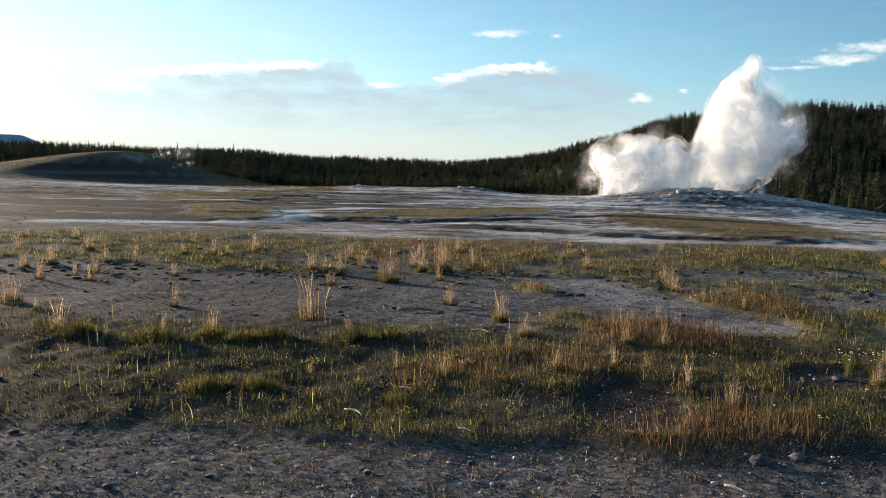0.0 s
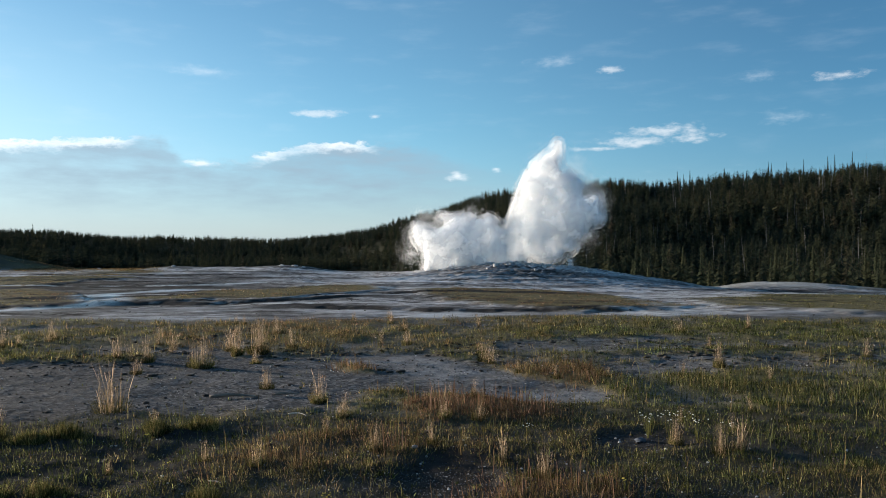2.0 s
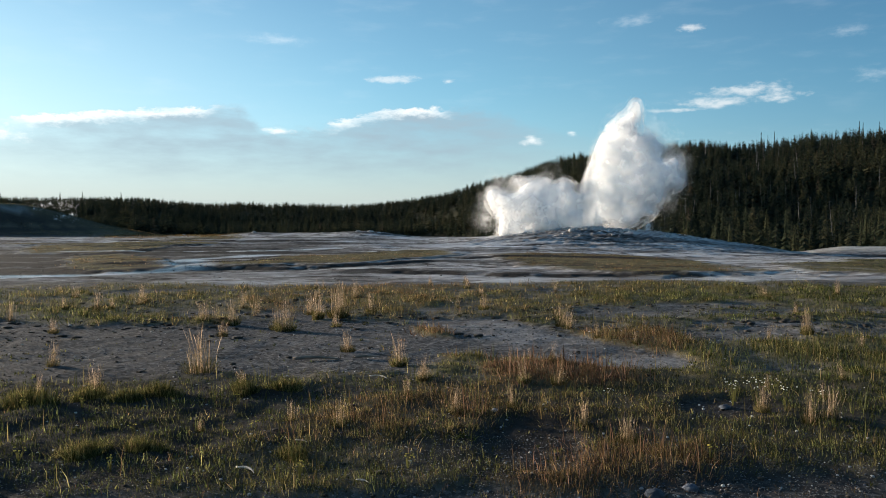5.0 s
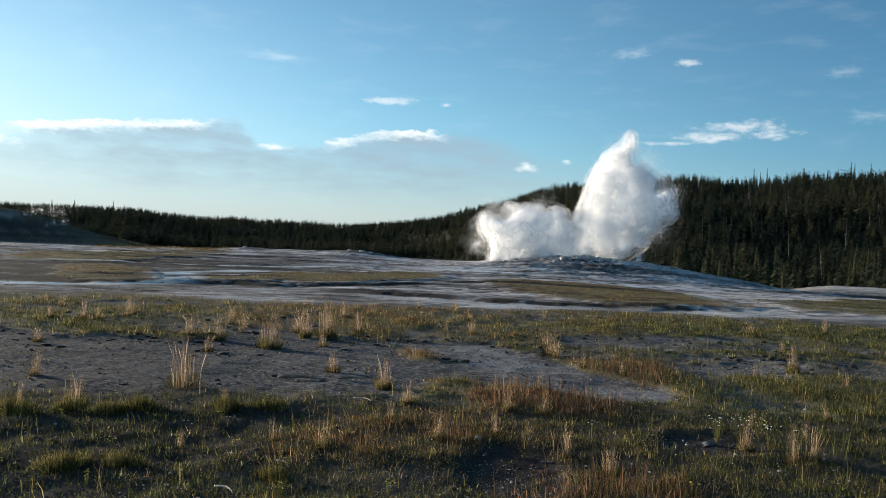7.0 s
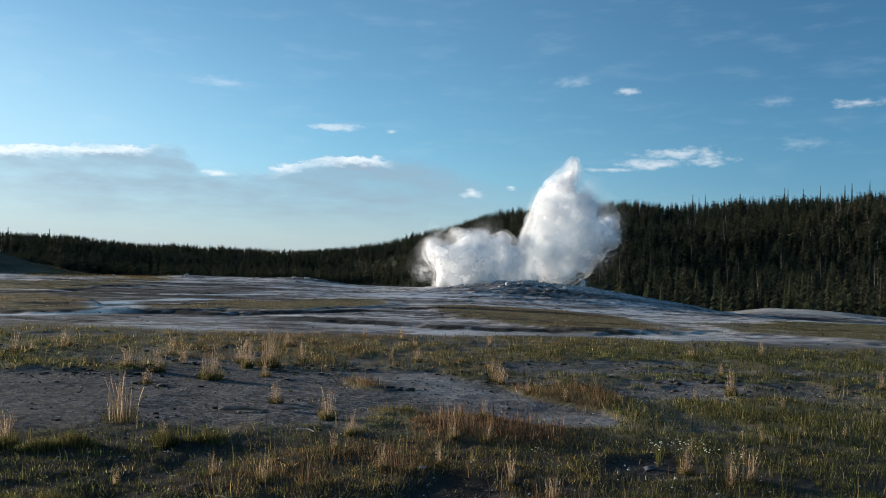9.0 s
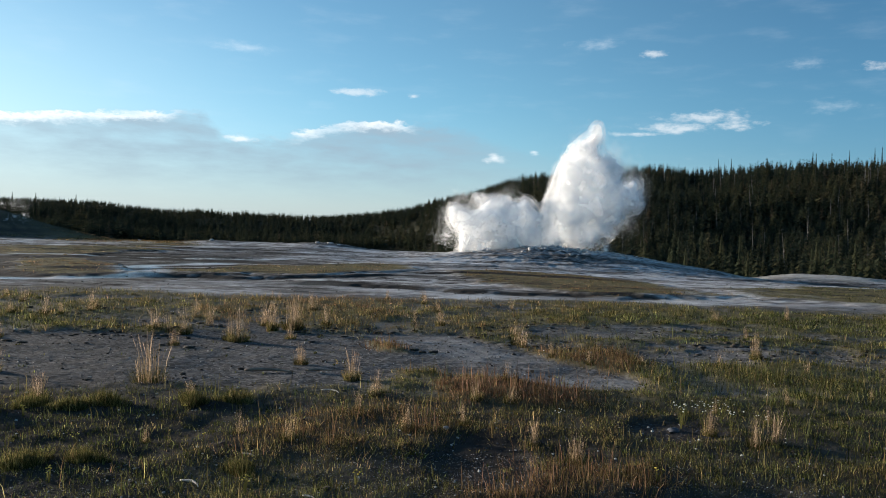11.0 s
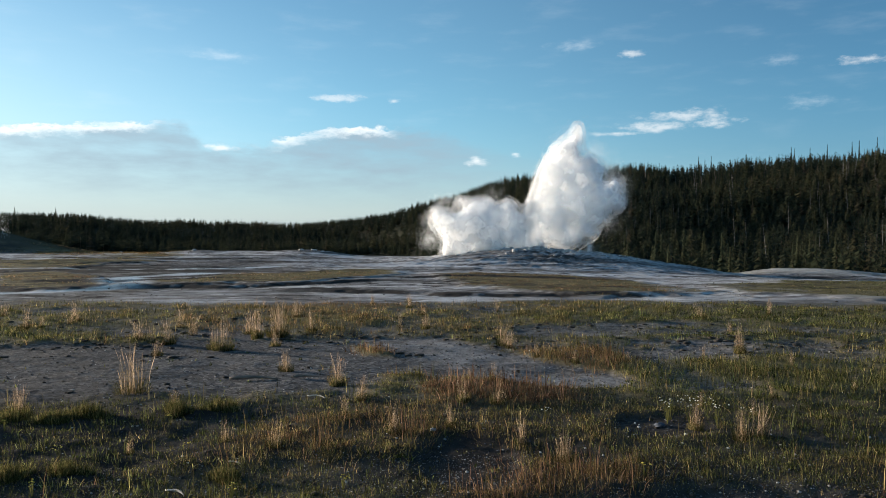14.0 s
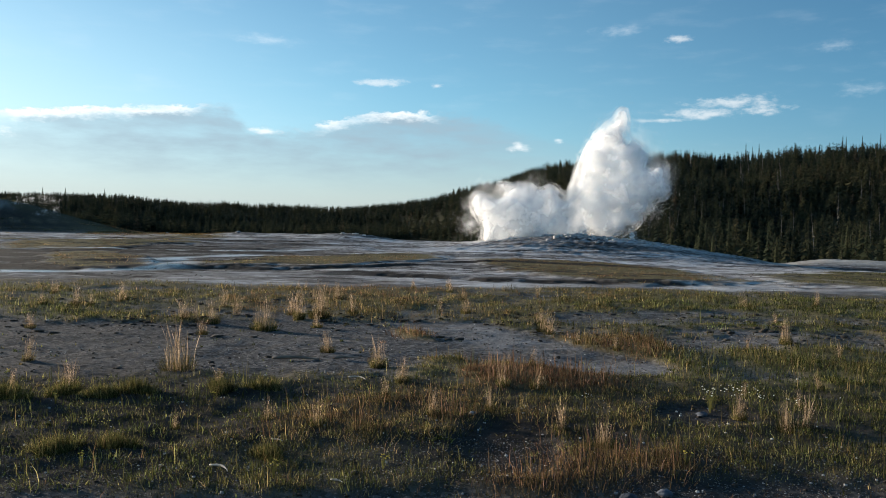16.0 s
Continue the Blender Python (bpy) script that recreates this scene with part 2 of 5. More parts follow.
# ---- materials ----
class Nodes:
    """A node material under construction."""

    def __init__(self, name):
        self.mat = bpy.data.materials.new(name)
        self.mat.use_nodes = True
        self.n, self.l = self.mat.node_tree.nodes, self.mat.node_tree.links
        self.n.clear()
        self.out = self.n.new("ShaderNodeOutputMaterial")
        self.pos = self.n.new("ShaderNodeNewGeometry").outputs["Position"]

    def put(self, socket, v):
        if isinstance(v, tuple):
            socket.default_value = (*v, 1) if len(v) == 3 and socket.type == "RGBA" else v
        elif isinstance(v, (int, float)):
            socket.default_value = v
        else:
            self.l.new(v, socket)

    def noise(self, scale, detail=4, rough=0.55, stretch=(1, 1, 1), vec=None):
        m = self.n.new("ShaderNodeVectorMath")
        m.operation = "MULTIPLY"
        self.put(m.inputs[0], vec or self.pos)
        m.inputs[1].default_value = stretch
        t = self.n.new("ShaderNodeTexNoise")
        t.inputs["Scale"].default_value, t.inputs["Detail"].default_value, t.inputs["Roughness"].default_value = scale, detail, rough
        self.l.new(m.outputs[0], t.inputs["Vector"])
        return t.outputs[0]

    def cells(self, scale, feature="F1", out="Distance"):
        t = self.n.new("ShaderNodeTexVoronoi")
        t.feature = feature
        t.inputs["Scale"].default_value = scale
        self.l.new(self.pos, t.inputs["Vector"])
        return t.outputs[out]

    def math(self, op, a, b=0.0, clamp=False):
        m = self.n.new("ShaderNodeMath")
        m.operation, m.use_clamp = op, clamp
        self.put(m.inputs[0], a), self.put(m.inputs[1], b)
        return m.outputs[0]

    def step(self, v, a, b, lo=0.0, hi=1.0):
        m = self.n.new("ShaderNodeMapRange")
        m.interpolation_type = "SMOOTHSTEP"
        self.put(m.inputs[0], v)
        for i, w in zip((1, 2, 3, 4), (a, b, lo, hi)):
            m.inputs[i].default_value = w
        return m.outputs[0]

    def mix(self, fac, a, b, blend="MIX"):
        m = self.n.new("ShaderNodeMix")
        m.data_type, m.blend_type = "RGBA", blend
        self.put(m.inputs[0], fac), self.put(m.inputs[6], a), self.put(m.inputs[7], b)
        return m.outputs[2]

    def ramp(self, v, stops):
        r = self.n.new("ShaderNodeValToRGB")
        while len(r.color_ramp.elements) < len(stops):
            r.color_ramp.elements.new(0.5)
        for el, (p, c) in zip(r.color_ramp.elements, stops):
            el.position, el.color = p, (*c, 1)
        self.put(r.inputs[0], v)
        return r.outputs[0]

    def attr(self, name):
        t = self.n.new("ShaderNodeAttribute")
        t.attribute_name = name
        return t.outputs["Fac"]

    def island(self):
        return self.n.new("ShaderNodeNewGeometry").outputs["Random Per Island"]

    def object_random(self):
        return self.n.new("ShaderNodeObjectInfo").outputs["Random"]

    def bump(self, h, strength=0.4, distance=0.02):
        b = self.n.new("ShaderNodeBump")
        b.inputs["Strength"].default_value, b.inputs["Distance"].default_value = strength, distance
        self.put(b.inputs["Height"], h)
        return b.outputs[0]

    def surface(self, colour, rough=0.9, normal=None, spec=0.25):
        p = self.n.new("ShaderNodeBsdfPrincipled")
        self.put(p.inputs["Base Color"], colour), self.put(p.inputs["Roughness"], rough)
        self.put(p.inputs["Specular IOR Level"], spec)
        if normal is not None:
            self.l.new(normal, p.inputs["Normal"])
        self.l.new(p.outputs[0], self.out.inputs[0])
        return self.mat

    def leaf(self, colour, through=0.4):
        d, t, m = self.n.new("ShaderNodeBsdfDiffuse"), self.n.new("ShaderNodeBsdfTranslucent"), self.n.new("ShaderNodeMixShader")
        self.put(d.inputs[0], colour), self.put(t.inputs[0], colour)
        m.inputs[0].default_value = through
        self.l.new(d.outputs[0], m.inputs[1]), self.l.new(t.outputs[0], m.inputs[2])
        self.l.new(m.outputs[0], self.out.inputs[0])
        return self.mat


def ground_material():
    k = Nodes("ground")
    gravel = k.cells(26.0, out="Color")
    g = k.n.new("ShaderNodeSeparateColor")
    k.l.new(gravel, g.inputs[0])
    grit = g.outputs[0]
    broad, mid = k.noise(0.35, 5), k.noise(2.4, 5, 0.65)
    fine = k.noise(38.0, 4, 0.7)
    soil = k.ramp(k.math("ADD", k.math("MULTIPLY", mid, 0.7), k.math("MULTIPLY", broad, 0.4)),
                  [(0.32, (0.046, 0.046, 0.047)), (0.52, (0.090, 0.087, 0.087)), (0.74, (0.155, 0.149, 0.148))])
    soil = k.mix(k.step(grit, 0.6, 1.0, 0, 0.6), soil, (0.27, 0.25, 0.235))
    soil = k.mix(k.step(grit, 0.45, 0.1, 0, 0.65), soil, (0.040, 0.034, 0.030))
    turf = k.ramp(k.math("ADD", k.math("MULTIPLY", mid, 0.6), k.math("MULTIPLY", fine, 0.4)),
                  [(0.3, (0.060, 0.050, 0.028)), (0.5, (0.145, 0.118, 0.058)), (0.7, (0.23, 0.185, 0.09))])
    streak = k.noise(0.5, 6, 0.66, (0.55, 1.2, 1.0))
    contour = k.noise(1.0, 5, 0.72, (0.16, 0.12, 4.2))
    wide = k.noise(1.0, 6, 0.66, (0.045, 0.20, 1.0))
    pale = k.ramp(k.math("ADD", k.math("ADD", k.math("MULTIPLY", streak, 0.25), k.math("MULTIPLY", wide, 0.26)), k.math("ADD", k.math("MULTIPLY", contour, 0.29), k.math("MULTIPLY", mid, 0.20))),
                  [(0.41, (0.030, 0.026, 0.024)), (0.455, (0.14, 0.128, 0.122)), (0.495, (0.28, 0.262, 0.253)), (0.555, (0.66, 0.65, 0.645))])
    white = k.ramp(fine, [(0.3, (0.55, 0.55, 0.56)), (0.7, (0.80, 0.80, 0.81))])
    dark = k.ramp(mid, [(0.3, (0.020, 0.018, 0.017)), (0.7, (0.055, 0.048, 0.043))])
    c = k.mix(k.attr("sinter"), soil, pale)
    c = k.mix(k.math("MULTIPLY", k.attr("turf"), k.step(fine, 0.2, 0.5, 0.55, 1.0), True), c, turf)
    # white of pale streams and crust, plus painted light on the terrace treads
    c = k.mix(k.attr("pale_and_lit"), c, white)
    # dark ground tones, with painted shade of terrace fronts, banks and near soil
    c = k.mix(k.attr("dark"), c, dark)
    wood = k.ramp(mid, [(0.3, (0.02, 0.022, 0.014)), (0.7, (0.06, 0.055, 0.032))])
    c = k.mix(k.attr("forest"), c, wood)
    # distance haze put into the far ground as pale blue
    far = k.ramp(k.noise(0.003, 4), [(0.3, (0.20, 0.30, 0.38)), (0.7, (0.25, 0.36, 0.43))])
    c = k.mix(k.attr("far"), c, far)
    relief = k.math("ADD", k.math("MULTIPLY", grit, 0.5), k.math("ADD", k.math("MULTIPLY", fine, 0.5), mid))
    wet = k.math("MULTIPLY", k.attr("wet"), k.step(k.noise(1.0, 6, 0.72, (0.22, 1.0, 1.0)), 0.36, 0.56, 0.15, 1.0))
    c = k.mix(k.math("MULTIPLY", wet, 0.5), c, (0.06, 0.06, 0.065))
    return k.surface(c, k.math("SUBTRACT", 0.95, k.math("MULTIPLY", wet, 0.72)), k.bump(relief, 0.55, 0.03), k.math("ADD", 0.03, k.math("MULTIPLY", wet, 0.5)))


def blade_material(name, stops, through=0.45):
    """Grass: hue by the tone of the sward, each blade a little different."""
    k = Nodes(name)
    t = k.math("ADD", k.attr("tone"), k.math("MULTIPLY", k.math("SUBTRACT", k.island(), 0.5), 0.35))
    c = k.ramp(t, stops)
    v = k.math("ADD", 0.48, k.math("MULTIPLY", k.math("POWER", k.island(), 3.0), 1.8))
    v = k.math("MULTIPLY", v, k.math("ADD", 1.0, k.attr("fresh")))
    n = k.n.new("ShaderNodeHueSaturation")
    k.put(n.inputs["Value"], v), k.put(n.inputs["Color"], c)
    return k.leaf(n.outputs[0], through)


def needle_material():
    k = Nodes("conifer_needles")
    c = k.ramp(k.attr("tone"), [(0.0, (0.023, 0.031, 0.027)), (0.4, (0.040, 0.046, 0.028)), (0.75, (0.074, 0.070, 0.038)), (1.0, (0.105, 0.080, 0.055))])
    c = k.mix(k.step(k.noise(0.45, 3), 0.35, 0.65, 0, 0.4), c, (0.028, 0.038, 0.022))
    return k.leaf(c, 0.35)


def bark_material(name, a, b):
    k = Nodes(name)
    c = k.ramp(k.noise(6.0, 4, 0.6, (1, 1, 0.15)), [(0.3, a), (0.7, b)])
    return k.surface(c, 0.9, k.bump(k.noise(20, 3, 0.6, (1, 1, 0.2)), 0.4, 0.02))


def steam_material():
    """Dense steam: light wanders through it."""
    k = Nodes("steam")
    p = k.n.new("ShaderNodeBsdfPrincipled")
    k.put(p.inputs["Base Color"], k.ramp(k.noise(0.6, 4), [(0.3, (0.985, 0.985, 0.985)), (0.7, (0.998, 0.998, 0.998))]))
    p.inputs["Roughness"].default_value, p.inputs["Specular IOR Level"].default_value = 1.0, 0.0
    p.inputs["Subsurface Weight"].default_value, p.inputs["Subsurface Scale"].default_value = 1.0, 14.0
    p.inputs["Subsurface Radius"].default_value = (1.0, 1.0, 1.0)
    k.l.new(p.outputs[0], k.out.inputs[0])
    return k.mat


def droplet_material():
    k = Nodes("droplets")
    return k.leaf(k.ramp(k.noise(0.5, 4), [(0.3, (0.97, 0.97, 0.97)), (0.7, (0.995, 0.995, 0.995))]), 0.5)


def vapour_material(name, low, high, scale):
    """Thin steam that lets part of the light straight through."""
    k = Nodes(name)
    white = (0.985, 0.985, 0.985)
    d, t, m = k.n.new("ShaderNodeBsdfDiffuse"), k.n.new("ShaderNodeBsdfTranslucent"), k.n.new("ShaderNodeMixShader")
    k.put(d.inputs[0], white), k.put(t.inputs[0], white)
    m.inputs[0].default_value = 0.65
    k.l.new(d.outputs[0], m.inputs[1]), k.l.new(t.outputs[0], m.inputs[2])
    clear, blend = k.n.new("ShaderNodeBsdfTransparent"), k.n.new("ShaderNodeMixShader")
    k.put(blend.inputs[0], k.step(k.noise(scale, 5, 0.6), 0.36, 0.64, low, high))
    k.l.new(clear.outputs[0], blend.inputs[1]), k.l.new(m.outputs[0], blend.inputs[2])
    k.l.new(blend.outputs[0], k.out.inputs[0])
    return k.mat


def stone_material(name, a, b, scale=9.0):
    k = Nodes(name)
    c = k.ramp(k.noise(scale, 5, 0.65), [(0.3, a), (0.7, b)])
    v = k.math("ADD", 0.75, k.math("MULTIPLY", k.object_random(), 0.5))
    h = k.n.new("ShaderNodeHueSaturation")
    k.put(h.inputs["Value"], v), k.put(h.inputs["Color"], c)
    return k.surface(h.outputs[0], 0.9, k.bump(k.noise(scale * 4, 4, 0.7), 0.5, 0.02))


GROUND = ground_material()
YELLOW = stone_material("yellow_flower", (0.42, 0.33, 0.05), (0.62, 0.50, 0.12), 30.0)
SWARD = [(0.0, (0.048, 0.062, 0.020)), (0.22, (0.096, 0.101, 0.034)), (0.45, (0.152, 0.127, 0.051)), (0.65, (0.195, 0.134, 0.064)), (0.82, (0.160, 0.091, 0.053)), (1.0, (0.120, 0.071, 0.048))]
BLADES = blade_material("grass_blades", SWARD)
STRAW = blade_material("straw", [(0.0, (0.11, 0.10, 0.035)), (0.4, (0.28, 0.20, 0.095)), (0.75, (0.44, 0.32, 0.205)), (1.0, (0.50, 0.365, 0.265))], 0.5)
NEEDLES = needle_material()
BARK = bark_material("pine_bark", (0.06, 0.045, 0.035), (0.15, 0.115, 0.09))
SNAG = bark_material("dead_wood", (0.10, 0.09, 0.08), (0.22, 0.20, 0.18))
STEAM = steam_material()
DROPLETS = droplet_material()
VAPOURS = [vapour_material("vapour", a, b, c) for a, b, c in ((0.10, 0.46, 0.5), (0.03, 0.36, 0.42), (0.0, 0.26, 0.34))]
SINTER = stone_material("sinter_stone", (0.30, 0.28, 0.27), (0.60, 0.58, 0.56), 3.0)
ROCK = stone_material("grey_rock", (0.040, 0.048, 0.062), (0.11, 0.122, 0.15))
BLEACHED = bark_material("bleached_wood", (0.34, 0.30, 0.26), (0.60, 0.56, 0.50))
DRIFT = bark_material("weathered_twig", (0.10, 0.08, 0.065), (0.24, 0.20, 0.165))
PETAL = stone_material("petals", (0.62, 0.60, 0.52), (0.80, 0.78, 0.72), 30.0)
GRIT = stone_material("pale_grit", (0.09, 0.087, 0.085), (0.27, 0.26, 0.25), 30.0)
CLOD = stone_material("dark_clod", (0.022, 0.018, 0.015), (0.07, 0.058, 0.048), 14.0)

# ---- the ground: one sheet out to the horizon ----
VENT = (14.2, 83.8)                   # the geyser's vent
EDGE_Y = 23.0                         # where the meadow ends and the sinter flat begins
TRODDEN = ((-2.6, 16.4), (-1.3, 15.3), (-0.2, 14.2), (0.5, 12.6), (1.1, 11.2), (1.65, 10.2), (2.05, 9.7))   # the bare trodden strip

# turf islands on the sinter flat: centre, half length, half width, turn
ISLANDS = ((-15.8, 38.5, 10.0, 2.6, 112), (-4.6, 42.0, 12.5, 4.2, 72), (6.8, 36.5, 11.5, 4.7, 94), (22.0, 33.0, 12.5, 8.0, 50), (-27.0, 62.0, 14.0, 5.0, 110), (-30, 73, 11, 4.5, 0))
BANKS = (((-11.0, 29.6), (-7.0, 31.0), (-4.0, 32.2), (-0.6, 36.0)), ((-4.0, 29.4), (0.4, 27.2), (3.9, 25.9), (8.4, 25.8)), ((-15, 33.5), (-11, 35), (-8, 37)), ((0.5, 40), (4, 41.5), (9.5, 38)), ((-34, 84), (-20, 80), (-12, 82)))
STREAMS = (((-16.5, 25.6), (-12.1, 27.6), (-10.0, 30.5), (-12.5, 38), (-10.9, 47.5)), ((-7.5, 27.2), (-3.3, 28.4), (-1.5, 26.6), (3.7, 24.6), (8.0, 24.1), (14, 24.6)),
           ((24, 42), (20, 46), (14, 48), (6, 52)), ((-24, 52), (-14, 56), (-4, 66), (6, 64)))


def terrain(x, y):
    """Height of the ground without its grain."""
    r = np.hypot(x, y)
    az = np.degrees(np.arctan2(x, y))
    ahead = smooth(-0.2, 0.25, y / np.maximum(r, 1e-6))
    z = (-0.85 * smooth(30, 85, r) * smooth(2, 20, az) - 0.6 * smooth(45, 95, r) * smooth(17, 30, az)) * ahead
    z = z + 0.45 * smooth(60, 110, r) * smooth(0, -10, az) * ahead
    z = z - 2.6 * smooth(90, 150, r) * smooth(8, 18, az) * ahead - 2.6 * smooth(122, 190, r) * smooth(18, 8, az) * smooth(-22, -16, az) * ahead
    # geyser mound, with a low knob round the vent
    dx, dy = x - (VENT[0] + 1.0), y - VENT[1]
    z = z + 1.74 * np.exp(-(np.abs(dx / np.where(dx > 0, 14.6, 10.6)) ** 2.2) - (dy / 15.0) ** 2)
    z = z + 0.22 * np.exp(-((x - VENT[0]) ** 2 + (y - VENT[1]) ** 2) / 6.0)
    # low sinter humps further back, a pale rise, and the bare hill
    for cx, cy, h, s in ((-11.4, 112, 0.75, 5.5), (-26.5, 112, 0.35, 4.0), (-20, 118, 0.25, 9), (44.5, 85.0, 0.85, 8.0)):
        z = z + h * np.exp(-((x - cx) / s) ** 2 - ((y - cy) / (s * 1.3)) ** 2)
    hx = x + 71
    z = z + 5.0 * np.exp(-np.where(hx > 0, np.abs(hx / 9.5) ** 1.6, (hx / 17.0) ** 2) - ((y - 131) / 30) ** 2) + 1.6 * np.exp(-((x + 108) / 22) ** 2 - ((y - 131) / 40) ** 2)
    z = z - 0.45 * np.exp(-((az - 22.8) / 1.5) ** 2) * smooth(70, 82, r) * ahead
    # forested hills
    rise = smooth(-8.0, 14.5, az)
    near, top = 290 - 135 * smooth(-6, 8, az), 560 - 130 * smooth(-6, 8, az)
    crest = 16.2 + 1.0 * smooth(-9, -20, az) + 21.8 * rise + 2.0 * smooth(12, 18, az) + 6.0 * smooth(19, 33, az)
    crest = crest * (1 + 0.05 * fbm(az * 0.25, az * 0 + 3.0, 3, 7))
    z = z + crest * smooth(0, 1, (r - near) / (top - near)) * (1 - 0.55 * smooth(top, top * 2.2, r)) * ahead
    # mountains, their haze blue painted in the ground colour
    z = z + 140 * smooth(-29.5, -36.0, az) * smooth(-62, -44, az) * smooth(2000, 3400, r) * (1 + 0.12 * fbm(az * 0.5, az * 0, 3, 3)) * ahead
    return z


EYE_Z = 1.58


def reach(x, y):
    """How much further off the far country lies than the plan above draws it."""
    r, az = np.hypot(x, y), np.degrees(np.arctan2(x, y))
    lo = 120 + 62 * smooth(-10, -16, az)
    return 1 + 0.9 * smooth(lo, lo * 1.4, r) - 0.84 * smooth(900, 4600, r)


def outward(x, y, z):
    """Plan to world: distance and height grow together."""
    k = reach(x, y)
    return x * k, y * k, EYE_Z + (z - EYE_Z) * k, k


def near_line(x, y, lines, wide, wobble):
    w = wobble * fbm(x * 0.35, y * 0.35, 3, 21)
    return np.max([1 - smooth(wide * 0.35, wide, np.abs(line_gap(x, y, line) + w)) for line in lines], axis=0)


def terrace(v):
    """Turns a slope into low steps: flat treads, steep fronts."""
    k = np.floor(v)
    return (k + smooth(0.62, 1.0, v - k) - v) / 5.0


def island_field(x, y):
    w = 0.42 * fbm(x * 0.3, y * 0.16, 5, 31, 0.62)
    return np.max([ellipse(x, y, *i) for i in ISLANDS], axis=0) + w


def meadow(x, y):
    """How thick the grass grows (0 to 1) and its hue (0 green, 0.5 straw, 1 russet)."""
    n1, n2 = fbm(x * 0.55, y * 0.4, 4, 41), fbm(x * 1.7, y * 1.1, 4, 51)
    n3 = fbm(x * 4.2, y * 3.2, 3, 56)
    cover = 0.46 + 0.50 * n1 + 0.60 * n2 + 0.55 * n3
    cover = np.where(y < 8.8, 0.30 + 0.5 * cover + 0.15 * n3, cover)
    path = 1.0 - line_gap(x, y, TRODDEN) / 0.85
    bare = np.maximum.reduce([ellipse(x, y, -4.6, 10.7, 3.6, 2.4), ellipse(x, y, -9.0, 11.2, 4.0, 2.6), ellipse(x, y, -1.6, 10.4, 1.6, 1.8), path,
                              1.0 - line_gap(x, y, ((-3.2, 13.0), (-1.4, 12.9), (-0.95, 11.2), (0.6, 10.4))) / 0.75])
    cover = cover - 1.9 * smooth(-0.08, 0.32, bare + 0.22 * n2)
    grit = np.maximum.reduce([ellipse(x, y, 0.55, 5.9, 0.45, 0.9), ellipse(x, y, 2.35, 7.0, 0.5, 0.45), ellipse(x, y, 0.2, 15.6, 1.6, 1.8)])
    cover = cover - 0.75 * smooth(-0.1, 0.3, grit + 0.2 * n2)
    cover = cover - 1.15 * smooth(5.0, 4.35, y + 0.35 * n1 - 0.1 * np.clip(x, -3, 3))
    edge = y + 2.2 * fbm(x * 0.22, y * 0.25, 5, 61, 0.6)
    cover = np.where(y > 14, np.maximum(cover, 0.46 + 0.6 * n2 + 0.35 * n3) + 0.12 - 0.8 * smooth(0.05, 0.4, fbm(x * 0.28, y * 0.75, 4, 57)) * (0.7 + 0.3 * smooth(-1, 2, x)), cover) * (1 - smooth(EDGE_Y - 2.5, EDGE_Y + 1.5, edge))
    russet = np.maximum.reduce([ellipse(x, y, -0.37, 11.6, 0.50, 1.5), ellipse(x, y, 1.15, 8.6, 0.95, 0.85), ellipse(x, y, 2.55, 11.3, 0.75, 2.0), 0.7 * ellipse(x, y, -0.2, 6.8, 1.3, 1.3),
                                ellipse(x, y, 1.0, 5.2, 0.8, 0.8)])
    cover = cover - 0.12 * smooth(-0.5, -2.0, x) * smooth(9.0, 8.0, y)
    cover = cover - 0.6 * smooth(0.0, 0.35, fbm(x * 0.35, y * 1.1, 4, 58)) * smooth(2.6, 4.2, x) * smooth(10, 11.5, y) * smooth(15, 14, y)
    cover = cover + 0.40 * smooth(0, 0.4, russet) + 0.22 * smooth(1.5, 4, x) * smooth(5, 7, y) * smooth(22, 18, y)
    tone = 0.24 - 0.07 * smooth(1.5, 4, x) + 0.20 * n1 + 0.12 * n2 + 0.10 * smooth(1.5, -1, x) * smooth(12, 15, y) * smooth(-6, -3, x) + 0.10 * smooth(18, 22, y) + 0.14 * smooth(13.5, 16, y) * smooth(7, 2, x) - 0.16 * smooth(-0.5, -2.5, x) * smooth(9.0, 7.5, y)
    tone = tone - 0.13 * smooth(-4, -7, x) * smooth(11.5, 13.5, y)
    tone = tone + 0.42 * smooth(-0.15, 0.45, russet + 0.45 * n2) + 0.12 * n3
    return np.clip(cover, 0, 1), np.clip(tone, 0, 1)


